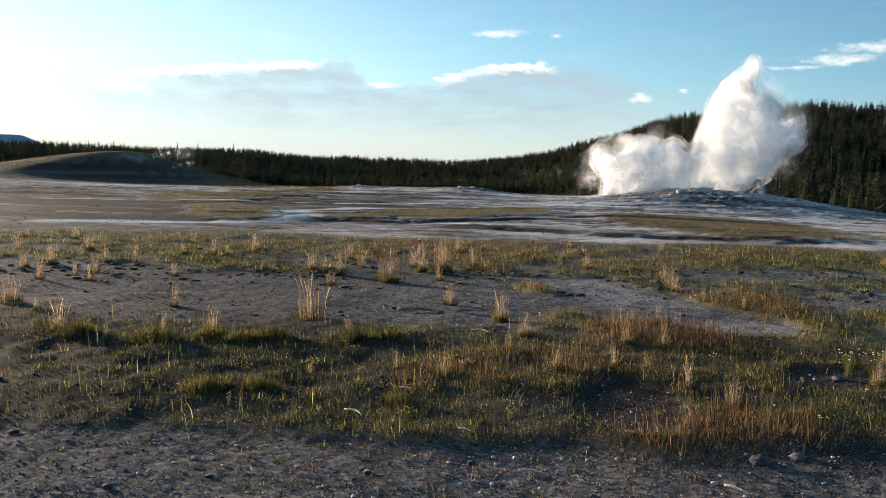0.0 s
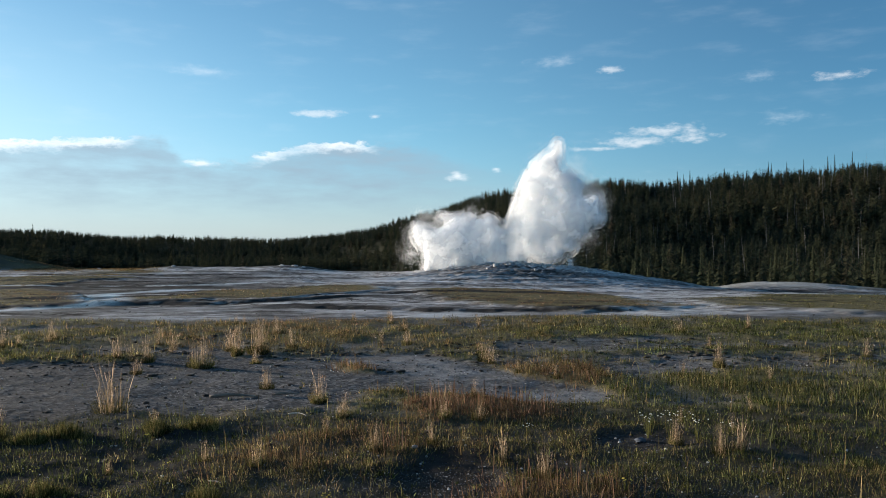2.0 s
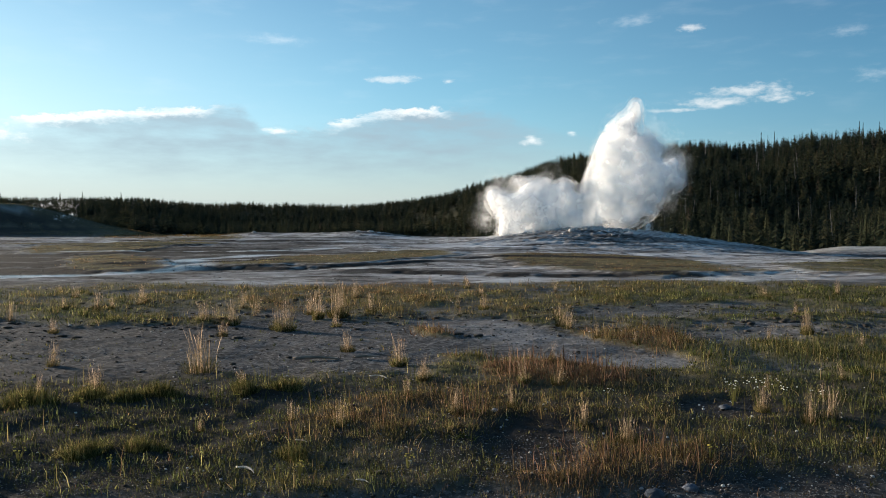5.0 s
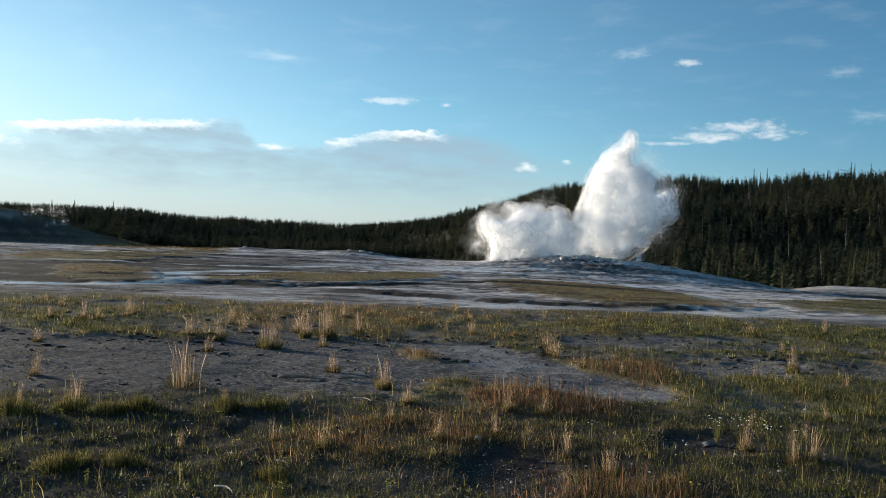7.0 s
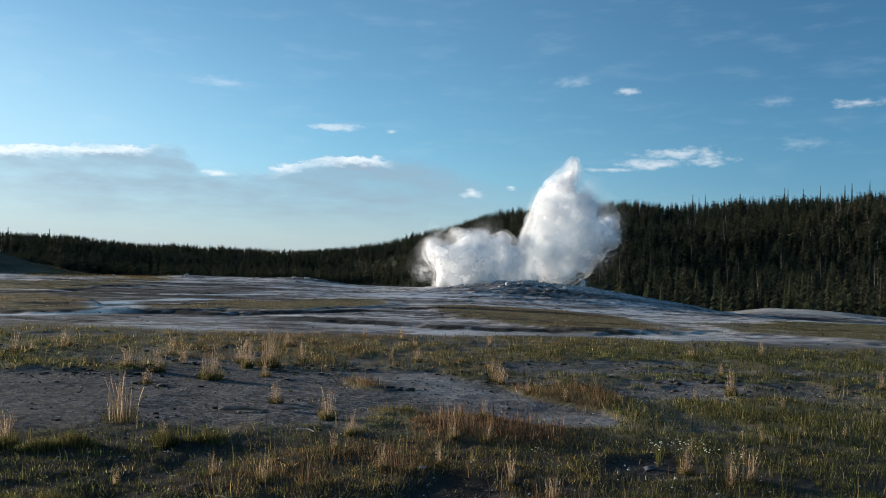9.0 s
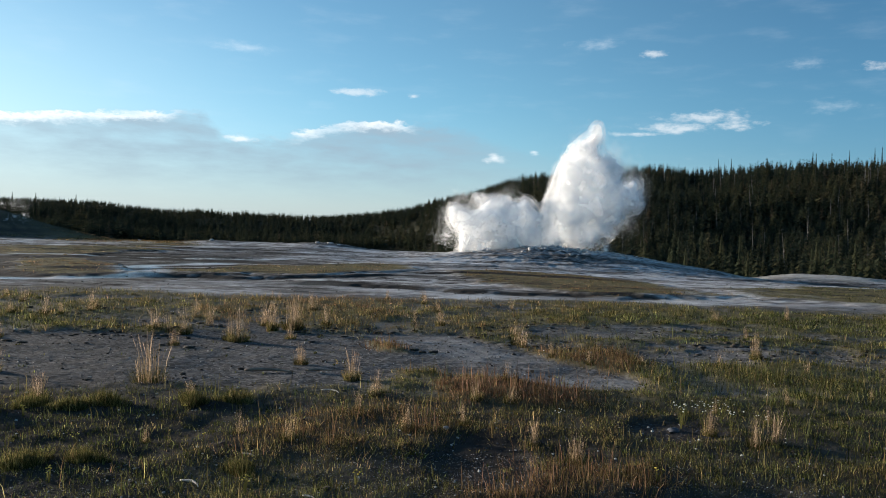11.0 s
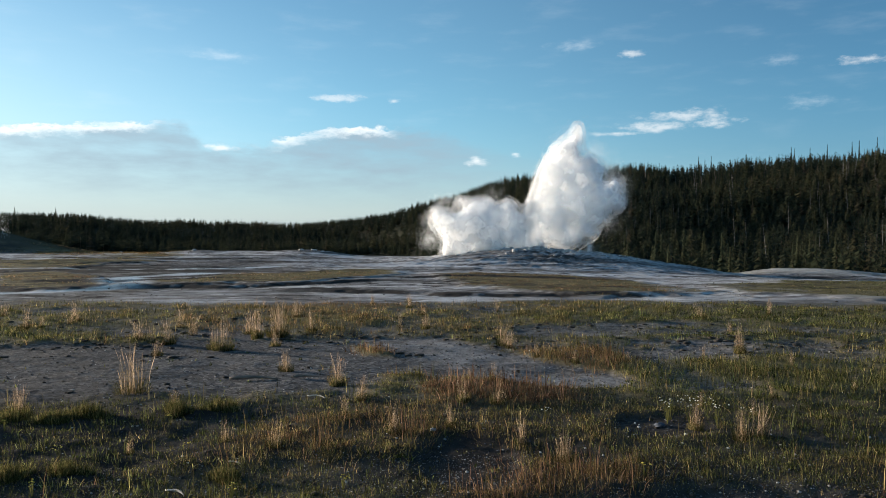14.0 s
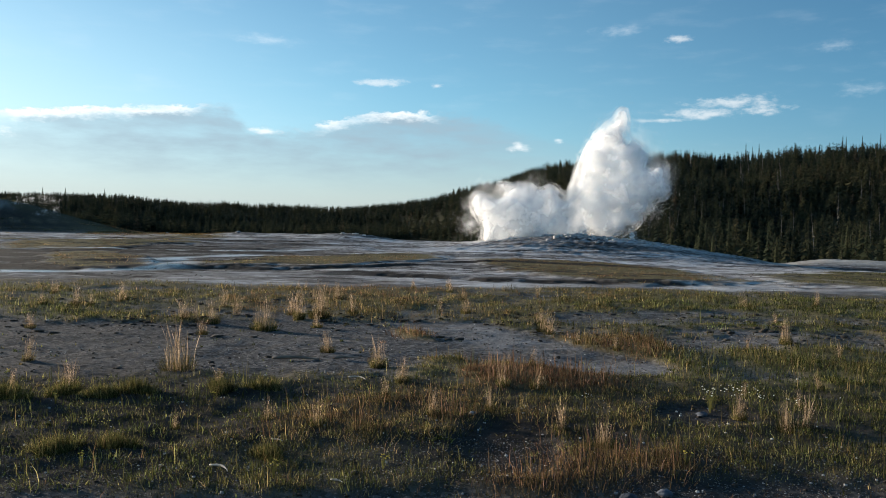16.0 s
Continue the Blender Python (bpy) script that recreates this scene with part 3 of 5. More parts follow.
def surface(x, y):
    """The ground's height with islands, banks and grain, and the cover masks."""
    r = np.hypot(x, y)
    az = np.degrees(np.arctan2(x, y))
    z = terrain(x, y)
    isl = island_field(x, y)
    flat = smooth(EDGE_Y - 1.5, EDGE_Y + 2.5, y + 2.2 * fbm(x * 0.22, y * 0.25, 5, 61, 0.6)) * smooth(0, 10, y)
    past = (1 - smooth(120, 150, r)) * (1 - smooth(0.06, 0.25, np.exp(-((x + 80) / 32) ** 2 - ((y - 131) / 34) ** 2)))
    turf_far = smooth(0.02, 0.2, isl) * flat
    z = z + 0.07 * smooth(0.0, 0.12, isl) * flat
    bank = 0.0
    pale_and_lit = np.maximum(near_line(x, y, STREAMS[:1] + STREAMS[2:], 1.3, 0.9), 0.28 * near_line(x, y, STREAMS[1:2], 0.7, 1.6)) * flat * smooth(-0.45, 0.05, fbm(x * 0.5, y * 0.4, 4, 71) + 0.15)
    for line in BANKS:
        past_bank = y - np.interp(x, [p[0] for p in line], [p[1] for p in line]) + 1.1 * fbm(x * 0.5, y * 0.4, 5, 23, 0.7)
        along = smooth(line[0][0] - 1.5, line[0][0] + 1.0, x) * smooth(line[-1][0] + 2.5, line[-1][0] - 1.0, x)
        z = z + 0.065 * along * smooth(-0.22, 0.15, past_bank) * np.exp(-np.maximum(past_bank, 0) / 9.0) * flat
        # bank faces: dark soil and the faces' shade painted as one band
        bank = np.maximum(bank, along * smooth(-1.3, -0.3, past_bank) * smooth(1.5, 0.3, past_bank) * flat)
    # terraced crust on the mound
    on = np.exp(-((x - VENT[0] - 2) / 17) ** 2 - ((y - VENT[1]) / 18) ** 2)
    shelf = fbm(x * 0.17 + y * 0.05, y * 0.34, 5, 81, 0.6)
    z = z + on * (0.36 * shelf + 1.7 * terrace(shelf * 8) + 0.20 * fbm(x * 0.8, y * 1.5, 4, 83, 0.65))
    crust = fbm(x * 0.11 + 0.3 * fbm(x * 0.3, y * 0.3, 2, 92), y * 0.20, 5, 91)
    z = z + flat * past * (1 - on) * (0.18 * crust + 0.42 * terrace(crust * 6)) * (0.15 + 0.85 * smooth(38, 62, y)) * smooth(EDGE_Y, EDGE_Y + 8, y)
    runoff = smooth(-0.15, 0.25, fbm(x * 0.10, y * 0.45, 5, 93)) * smooth(-7, -10, x) * smooth(25, 27, y) * smooth(70, 55, y)
    flank = on * smooth(VENT[0] + 0.5, VENT[0] + 6, x) * smooth(-0.35, 0.1, fbm(x * 0.15, y * 0.5, 4, 94))
    wet_sinter = np.clip(0.9 * pale_and_lit * smooth(1, -5, x) + 0.55 * runoff * smooth(-0.05, 0.2, fbm(x * 0.16, y * 0.6, 4, 96)) * (1 - turf_far) + 1.3 * flank, 0, 1) * flat
    cover, tone = meadow(x, y)
    cover = cover * smooth(-2, 3, y)
    lumps = fbm(x * 0.9, y * 0.9, 4, 101)
    z = z + 0.034 * lumps * smooth(1.0, 4, r) * (1 - smooth(40, 90, r)) + 0.05 * cover * (1 - smooth(25, 40, r))
    z = z + (0.010 + 0.012 * smooth(5, 8, r) * cover) * fbm(x * 6, y * 6, 4, 111, 0.65) * (1 - smooth(12, 25, r)) + 0.25 * fbm(x * 0.05, y * 0.05, 3, 121) * smooth(110, 200, r)
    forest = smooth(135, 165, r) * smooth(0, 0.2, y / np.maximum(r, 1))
    hill = np.exp(-((x + 80) / 30) ** 2 - ((y - 131) / 30) ** 2)
    turf = np.where(flat > 0.5, turf_far, np.clip(cover * 1.15, 0, 1))
    turf = np.maximum(turf, 0.85 * smooth(0.1, 0.5, hill) * smooth(-0.4, 0.1, fbm(x * 0.06, y * 0.03, 4, 131)))
    foot = smooth(-24.5, -21.5, az) * smooth(-13.5, -16.5, az) * smooth(80, 90, r) * smooth(185, 175, r)
    turf = np.maximum(turf, 0.95 * foot * smooth(-0.45, 0.1, fbm(x * 0.12, y * 0.06, 4, 132)))
    rise = smooth(0.0, 0.35, ellipse(x, y, 44, 87, 17, 13))
    chips = np.maximum(smooth(0.1, 0.45, fbm(x * 0.28, y * 0.75, 4, 57)), smooth(0.1, 0.35, fbm(x * 0.35, y * 1.1, 4, 58))) * smooth(1, 3, x) * smooth(10, 12, y) * smooth(24, 20, y)
    trod = smooth(-0.1, 0.5, 1.0 - line_gap(x, y, TRODDEN) / 0.85) * (1 - cover)
    turf = np.maximum(turf, 0.6 * rise)
    sinter = np.clip(flat * past * (1 - 0.95 * smooth(0.08, 0.3, hill)) + (1 - flat) * np.maximum(0.34 * chips * smooth(-0.3, 0.3, lumps + fbm(x * 3, y * 5, 3, 59)), 0.24 * trod), 0, 1)
    # steep terrace fronts, their shade painted in as dark colour
    riser_shade = smooth(0.5, 0.8, crust * 6 - np.floor(crust * 6)) * flat * past * (1 - on)
    riser_shade = np.maximum(riser_shade, smooth(0.5, 0.7, shelf * 8 - np.floor(shelf * 8)) * on)
    wet = smooth(0.12, 0.4, fbm(x * 0.09, y * 0.22, 5, 95)) * flat * past * (1 - turf_far)
    # flat treads of the mound whitened as if lit
    pale_and_lit = np.maximum(pale_and_lit, 1.0 * on * smooth(0.5, 0.1, shelf * 8 - np.floor(shelf * 8)) * smooth(-0.25, 0.3, fbm(x * 0.2, y * 0.5, 3, 99)))
    pale_and_lit = np.maximum(pale_and_lit, 0.7 * smooth(30, 46, y) * smooth(0.18, 0.42, fbm(x * 0.07 + 3, y * 0.24, 5, 97)) * flat * past * (1 - turf_far))
    pale_and_lit = np.maximum(pale_and_lit, 0.28 * smooth(0.0, 0.5, ellipse(x, y, 42, 86, 15, 12)))
    pale_and_lit = np.maximum(pale_and_lit, 0.55 * smooth(0.6, 0.95, hill) * smooth(0.0, 0.3, fbm(x * 0.12, y * 0.12, 4, 166)))
    bands = smooth(-0.05, 0.25, fbm(x * 0.035, z * 1.1, 5, 165, 0.6))
    dark = np.clip((0.85 - 0.4 * on) * riser_shade * smooth(-0.1, 0.25, fbm(x * 0.3, y * 0.3, 3, 98)) + 0.55 * wet + 1.0 * bank * smooth(-0.6, 0.0, fbm(x * 1.1, y * 0.8, 4, 141, 0.65)) + 0.55 * turf_far * smooth(0.25, 0.55, fbm(x * 0.5, y * 0.9, 3, 151))
                   + 0.5 * smooth(-8, -13, x) * smooth(25, 27, y) * smooth(75, 50, y) * smooth(-0.3, 0.2, fbm(x * 0.12, y * 0.4, 4, 167)) * (1 - turf_far) * (1 - 0.7 * pale_and_lit)
                   + (0.42 - 0.2 * smooth(-4, 2, x)) * smooth(64, 46, y) * smooth(EDGE_Y, EDGE_Y + 2, y) * smooth(-0.1, 0.3, fbm(x * 0.55, y * 1.3, 5, 168, 0.68)) * (1 - turf_far)
                   + 0.75 * smooth(0.05, 0.3, hill) * bands * (1 - foot) + 0.20 * smooth(0.05, 0.3, hill) * (1 - foot)
                   + 0.72 * smooth(-6, -13, x) * smooth(24, 26, y) * smooth(90, 60, y) * (1 - turf_far) * (1 - pale_and_lit), 0, 1) * (1 - forest) * (1 - 0.8 * rise)
    # dark gravel, plus shade over the near and left ground painted into the soil
    gravel_shade = np.maximum(ellipse(x, y, -3.6, 6.0, 2.6, 1.7), ellipse(x, y, 0.6, 5.9, 0.8, 1.2))
    dark = np.maximum(dark, (0.5 * smooth(0, 0.5, gravel_shade) + 1.0 * smooth(9.2, 7.4, y + lumps) * smooth(4.3, 5.2, y) + 0.60 * smooth(-0.5, -2.5, x) * smooth(9.5, 7.5, y) * smooth(4.3, 5.2, y) + 0.38 * smooth(-2, -4, x) * smooth(8, 9, y) * smooth(14, 12, y)) * (0.75 + 0.35 * lumps) * (r < 20))
    return z, {"turf": turf, "sinter": sinter, "pale_and_lit": pale_and_lit, "dark": dark, "forest": forest, "wet": wet_sinter * (1 - rise), "far": smooth(1500, 2300, r)}, cover, tone


def build_ground():
    angles = np.concatenate([np.arange(-40, 40, 0.22), np.arange(40, 320, 2.0)])
    radii = [0.0]
    step = 0.9
    while step < 4600:
        radii.append(step)
        step *= 1.0045 if 66 < step < 98 else 1.010 if 3.5 < step < 130 else 1.03
    radii = np.array(radii[1:])
    aa, rr = np.meshgrid(np.radians(angles), radii)
    x, y = (rr * np.sin(aa)).ravel(), (rr * np.cos(aa)).ravel()
    z, masks, cover, tone = surface(x, y)
    na, nr = len(angles), len(radii)
    i, j = np.meshgrid(np.arange(nr - 1), np.arange(na), indexing="ij")
    jn = (j + 1) % na
    a, b, c, d = (i * na + j).ravel(), (i * na + jn).ravel(), ((i + 1) * na + jn).ravel(), ((i + 1) * na + j).ravel()
    tris = np.concatenate([np.c_[a, c, b], np.c_[a, d, c], np.c_[np.full(na, len(x)), np.arange(na), (np.arange(na) + 1) % na]])
    x, y, z, _ = outward(x, y, z)
    verts = np.c_[np.r_[x, 0], np.r_[y, 0], np.r_[z, 0]]
    me = fast_mesh("ground", verts, tris, {k: np.r_[v, v[0]] for k, v in masks.items()}, True)
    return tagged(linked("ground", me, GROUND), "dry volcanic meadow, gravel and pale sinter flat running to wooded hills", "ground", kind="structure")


def height_at(x, y):
    return surface(np.asarray(x, float), np.asarray(y, float))[0]


build_ground()

# ---- conifer woods ----
rng = np.random.default_rng(5)


def conifer(seed, fronds=46, bare=0.22, wide=0.13, ragged=0.35, full=False):
    """A pine one metre high: crown fronds and trunk, as two vertex and triangle sets."""
    g = np.random.default_rng(seed)
    v, t = [], []
    for i in range(fronds):
        f = (i + g.random() * 0.8) / fronds
        h = bare + (1 - bare) * f ** 0.9
        reach = wide * (1 - f) ** 0.75 * (0.55 + 0.65 * (1 - bare)) * (1 + ragged * (g.random() * 2 - 1.2)) + 0.012
        a = i * 2.4 + g.random() * 0.9
        droop = -0.25 - 0.5 * g.random() if f < 0.8 else 0.4 + g.random() * 0.6
        c, s = math.cos(a), math.sin(a)
        half = reach * (0.30 + 0.22 * g.random())
        tip = (c * reach, s * reach, h + droop * reach)
        mid = 0.55 * reach
        left = (c * mid - s * half, s * mid + c * half, h + droop * mid * 0.7 - 0.01)
        right = (c * mid + s * half, s * mid - c * half, h + droop * mid * 0.7 - 0.01)
        top = (0, 0, h + 0.025)
        low = (c * mid * 0.8, s * mid * 0.8, h + droop * mid - 0.03)
        n = len(v)
        v += [top, left, tip, right] + ([low] if full else [])
        t += [(n, n + 1, n + 2), (n, n + 2, n + 3)] + ([(n + 1, n + 4, n + 2), (n + 4, n + 3, n + 2)] if full else [])
    trunk_v, trunk_t = stem(0.011, 0.97)
    return (np.array(v), np.array(t)), (trunk_v, trunk_t)


def stem(radius, top, sides=5):
    v = [(radius * math.cos(k * math.tau / sides), radius * math.sin(k * math.tau / sides), 0) for k in range(sides)] + [(0, 0, top)]
    return np.array(v), np.array([(k, (k + 1) % sides, sides) for k in range(sides)])


def dead_pine(seed):
    """A bare standing stem with a few broken limbs."""
    g = np.random.default_rng(seed)
    v, t = stem(0.013, 1.0)
    v, t = list(map(tuple, v)), list(map(tuple, t))
    for i in range(9):
        h, a, l = 0.35 + 0.6 * g.random(), g.random() * 6.28, 0.03 + 0.05 * g.random()
        n = len(v)
        v += [(0, 0, h), (0, 0, h + 0.012), (math.cos(a) * l, math.sin(a) * l, h + 0.3 * l)]
        t += [(n, n + 1, n + 2)]
    return np.array(v), np.array(t)


PINES = [conifer(s, 30 + 3 * (s % 4), 0.05 + 0.05 * (s % 4), 0.17 + 0.035 * (s % 3), 0.55) for s in range(10)]


def wood(name, label, count, az, r, tall, keep, seed, spire=1.0, hue=0.34):
    """Many pines joined into one crown mesh and one trunk mesh."""
    g = np.random.default_rng(seed)
    a, d = np.radians(g.uniform(*az, count)), np.sqrt(g.uniform(r[0] ** 2, r[1] ** 2, count))
    x, y = d * np.sin(a), d * np.cos(a)
    ok = keep(x, y, d, np.degrees(a), g)
    x, y = x[ok], y[ok]
    z = height_at(x, y) - 0.15
    h = g.uniform(*tall, len(x)) * (1 - 0.38 * smooth(r[1] - 130, r[1] - 40, np.hypot(x, y))) * (0.8 + 0.25 * fbm(x * 0.02, y * 0.02, 3, seed))
    turn, pick = g.uniform(0, 6.28, len(x)), g.integers(0, len(PINES), len(x))
    tone = np.clip(hue + 0.34 * fbm(x * 0.015, y * 0.015, 3, seed + 3) + (0.24 if hue > 0.2 else 0.13) * g.standard_normal(len(x)), 0, 1)
    lean = g.normal(0, 0.015, (2, len(x)))
    x, y, z, k = outward(x, y, z)
    h = h * k
    cv, ct, tn, tv, tt, base_c, base_t = [], [], [], [], [], 0, 0
    for p, (crown, trunk) in enumerate(PINES):
        m = pick == p
        mats = frames_at(x[m], y[m], z[m], turn[m], h[m] * spire, h[m], lean[:, m])
        v, t = spread(*crown, mats)
        cv.append(v), ct.append(t + base_c), tn.append(np.repeat(tone[m], len(crown[0])))
        base_c += len(v)
        v, t = spread(*trunk, mats)
        tv.append(v), tt.append(t + base_t)
        base_t += len(v)
    ob = tagged(linked(name, fast_mesh(name, np.concatenate(cv), np.concatenate(ct), {"tone": np.concatenate(tn)}), NEEDLES), label, "forest", kind="stuff")
    linked("trunks", fast_mesh("trunks", np.concatenate(tv), np.concatenate(tt)), BARK, ob)
    return ob


wood("hillside_forest", "dense dark green lodgepole pines covering the steep hillside", 12500, (2, 48), (140, 470), (4.5, 9.5),
     lambda x, y, d, a, g: (d > 185 - 40 * smooth(4, 20, a)) & (g.random(len(x)) < 0.55 + 0.45 * (d < 330)), 11)
wood("valley_forest", "long low belt of dark pines across the valley", 8000, (-44, 7), (230, 580), (5.0, 7.6),
     lambda x, y, d, a, g: (d > 265 + 12 * fbm(a, a * 0, 2, 5)) & ((d < 420) | (g.random(len(x)) < 0.7)), 12, 1.35, 0.30)

# grey standing dead stems among the living pines
def dead_stems():
    g = np.random.default_rng(31)
    base = [dead_pine(s) for s in range(4)]
    a, d = np.radians(g.uniform(2, 46, 150)), g.uniform(170, 345, 150)
    x, y = d * np.sin(a), d * np.cos(a)
    x, y, z, k = outward(x, y, height_at(x, y) - 0.2)
    h = k * g.uniform(7, 11.5, 150)
    v, t, n = [], [], 0
    for p in range(4):
        m = np.arange(150) % 4 == p
        vv, tt = spread(*base[p], frames_at(x[m], y[m], z[m], g.uniform(0, 6, m.sum()), h[m] * 0.8, h[m], g.normal(0, 0.05, (2, m.sum()))))
        v.append(vv), t.append(tt + n)
        n += len(vv)
    tagged(linked("dead_stems", fast_mesh("dead_stems", np.concatenate(v), np.concatenate(t)), SNAG), "pale grey standing dead pine stems on the slope", "dead trees", kind="stuff")


dead_stems()


# single pines that stand out against the sky or before the wood
def pine_tree(seed, label):
    crown, trunk = conifer(seed, 60, 0.12, 0.10, 0.45, True)
    ob = new("pine_tree")
    linked("crown", fast_mesh("crown", *crown, {"tone": np.full(len(crown[0]), 0.25 + 0.08 * (seed % 5))}), NEEDLES, ob)
    linked("trunk", fast_mesh("trunk", *trunk), BARK, ob)
    return tagged(ob, label, "tree", "pines standing out from the wood")


def plant_pines():
    g = np.random.default_rng(8)
    protos = [pine_tree(60 + s, "slender dark green pine standing out on the ridge") for s in range(5)]
    slim = [pine_tree(90 + s, "tall thin half-dead pine on the skyline of the ridge") for s in range(3)]
    low = [pine_tree(80 + s, "small bushy dark pine beside the sinter flat") for s in range(2)]
    spots = [(a, 432 + g.uniform(-14, 8), g.uniform(4.5, 6.5), protos) for a in g.uniform(14, 42, 12)]
    spots += [(a, 436 + g.uniform(-4, 4), g.uniform(10.0, 12.5), slim) for a in (20.6, 21.0, 21.4, 23.6, 26.3, 26.5, 27.4, 28.4, 29.8, 30.2, 31.2)]
    spots += [(a, 450 + g.uniform(-10, 10), g.uniform(7.2, 8.6), protos) for a in (-31.0, -30.4, -29.5, -28.9, -25.6, -24.3, -22.0)]
    spots += [(a, g.uniform(142, 165), g.uniform(5, 9), protos) for a in g.uniform(13, 44, 46)]
    spots += [(a, g.uniform(132, 150), g.uniform(1.6, 3.4), low) for a in (0.3, 0.9, 1.5, 1.9, 2.3, -0.2, 2.9, 3.2)]
    last = {}
    for i, (a, d, h, kinds) in enumerate(spots):
        wide = 1.5 if kinds is low else 0.55 if kinds is slim else 1.0
        x, y = d * math.sin(radians(a)), d * math.cos(radians(a))
        x, y, z, k = (float(v[0]) for v in outward(np.array([x]), np.array([y]), height_at([x], [y]) - 0.1))
        h *= k
        m = Matrix.LocRotScale((x, y, z), Euler((0, 0, g.uniform(0, 6))), (h * wide, h * wide, h))
        ob = kinds[i % len(kinds)]
        if ob in last:
            copy_thing(ob, last[ob])
        last[ob] = m
    for ob, m in last.items():
        ob.matrix_basis = m


plant_pines()

# ---- the erupting geyser ----
def puff_set(blobs, count, seed):
    """Small spheres that fill out each big one unevenly: rows of x, y, z, r."""
    g = np.random.default_rng(seed)
    rows = []
    for x, z, r, y in blobs:
        rows.append((x, y, z, r * 0.92))
        for i in range(count):
            d = g.normal(size=3)
            d /= np.linalg.norm(d)
            k = r * g.uniform(0.3, 0.5)
            rows.append((x + d[0] * (r - k * 0.85), y + d[1] * (r - k * 0.85), z + d[2] * (r - k * 0.85), k))
    return np.array(rows)


def cloud_body(name, spheres, voxel, parent, label, shrink, material=None, billow=(2.2, 0.6)):
    """A billowing solid: the spheres melted together and roughened."""
    bm = bmesh.new()
    for x, y, z, r in spheres:
        bmesh.ops.create_icosphere(bm, subdivisions=2, radius=max(r - shrink, 0.3 * r), matrix=Matrix.Translation((x, y, z)))
    ob = part(name, bm, material or STEAM, parent, label, True)
    mod = ob.modifiers.new("melt", "REMESH")
    mod.mode, mod.voxel_size, mod.use_smooth_shade = "VOXEL", voxel, True
    tex = bpy.data.textures.new("billow", "CLOUDS")
    tex.noise_scale, tex.noise_depth = billow[0], 2 if material else 1
    mod = ob.modifiers.new("billow", "DISPLACE")
    mod.texture, mod.strength, mod.mid_level = tex, billow[1], 0.5
    mod = ob.modifiers.new("soften", "SMOOTH")
    mod.factor, mod.iterations = 0.5, 22 if material else 36
    return ob


def mist(name, spheres, count, depth, size, parent, seed, label, inner=0.25, ragged=0.3):
    """Drifting droplets in and round the cloud, thinning outwards."""
    g = np.random.default_rng(seed)
    w = spheres[:, 3] ** 2
    keep = []
    while sum(map(len, keep)) < count:
        s = spheres[g.choice(len(spheres), 60000, p=w / w.sum())]
        d = g.normal(size=(60000, 3))
        d /= np.linalg.norm(d, axis=1)[:, None]
        p = s[:, :3] + d * (s[:, 3] + g.uniform(-inner, 5 * depth, 60000))[:, None]
        # a softened distance to the whole cloud
        melt = np.zeros(len(p))
        for q in spheres:
            melt += np.exp(-(np.linalg.norm(p - q[:3], axis=1) - q[3]) / 0.22)
        gap = -0.22 * np.log(melt + 1e-12)
        gap += ragged * (0.15 + fbm(p[:, 0] * 0.7 + p[:, 1] * 0.3, p[:, 2] * 0.7 - p[:, 1] * 0.2, 4, seed) * 1.6)
        ok = (gap > -inner) & (p[:, 2] > -0.7) & (g.random(len(p)) < np.exp(-np.maximum(gap + 0.1, 0) / depth))
        keep.append(p[ok])
    p = np.concatenate(keep)[:count]
    a, b = g.normal(size=(count, 3)), g.normal(size=(count, 3))
    k = g.uniform(size[0], size[1], count)[:, None]
    a, b = a / np.linalg.norm(a, axis=1)[:, None] * k, b / np.linalg.norm(b, axis=1)[:, None] * k
    v = np.stack([p + a, p + b, p - a * 0.6 - b * 0.6], 1).reshape(-1, 3)
    ob = linked(name, fast_mesh(name, v, np.arange(3 * count).reshape(-1, 3)), DROPLETS, parent)
    return tagged(ob, label, kind="stuff")


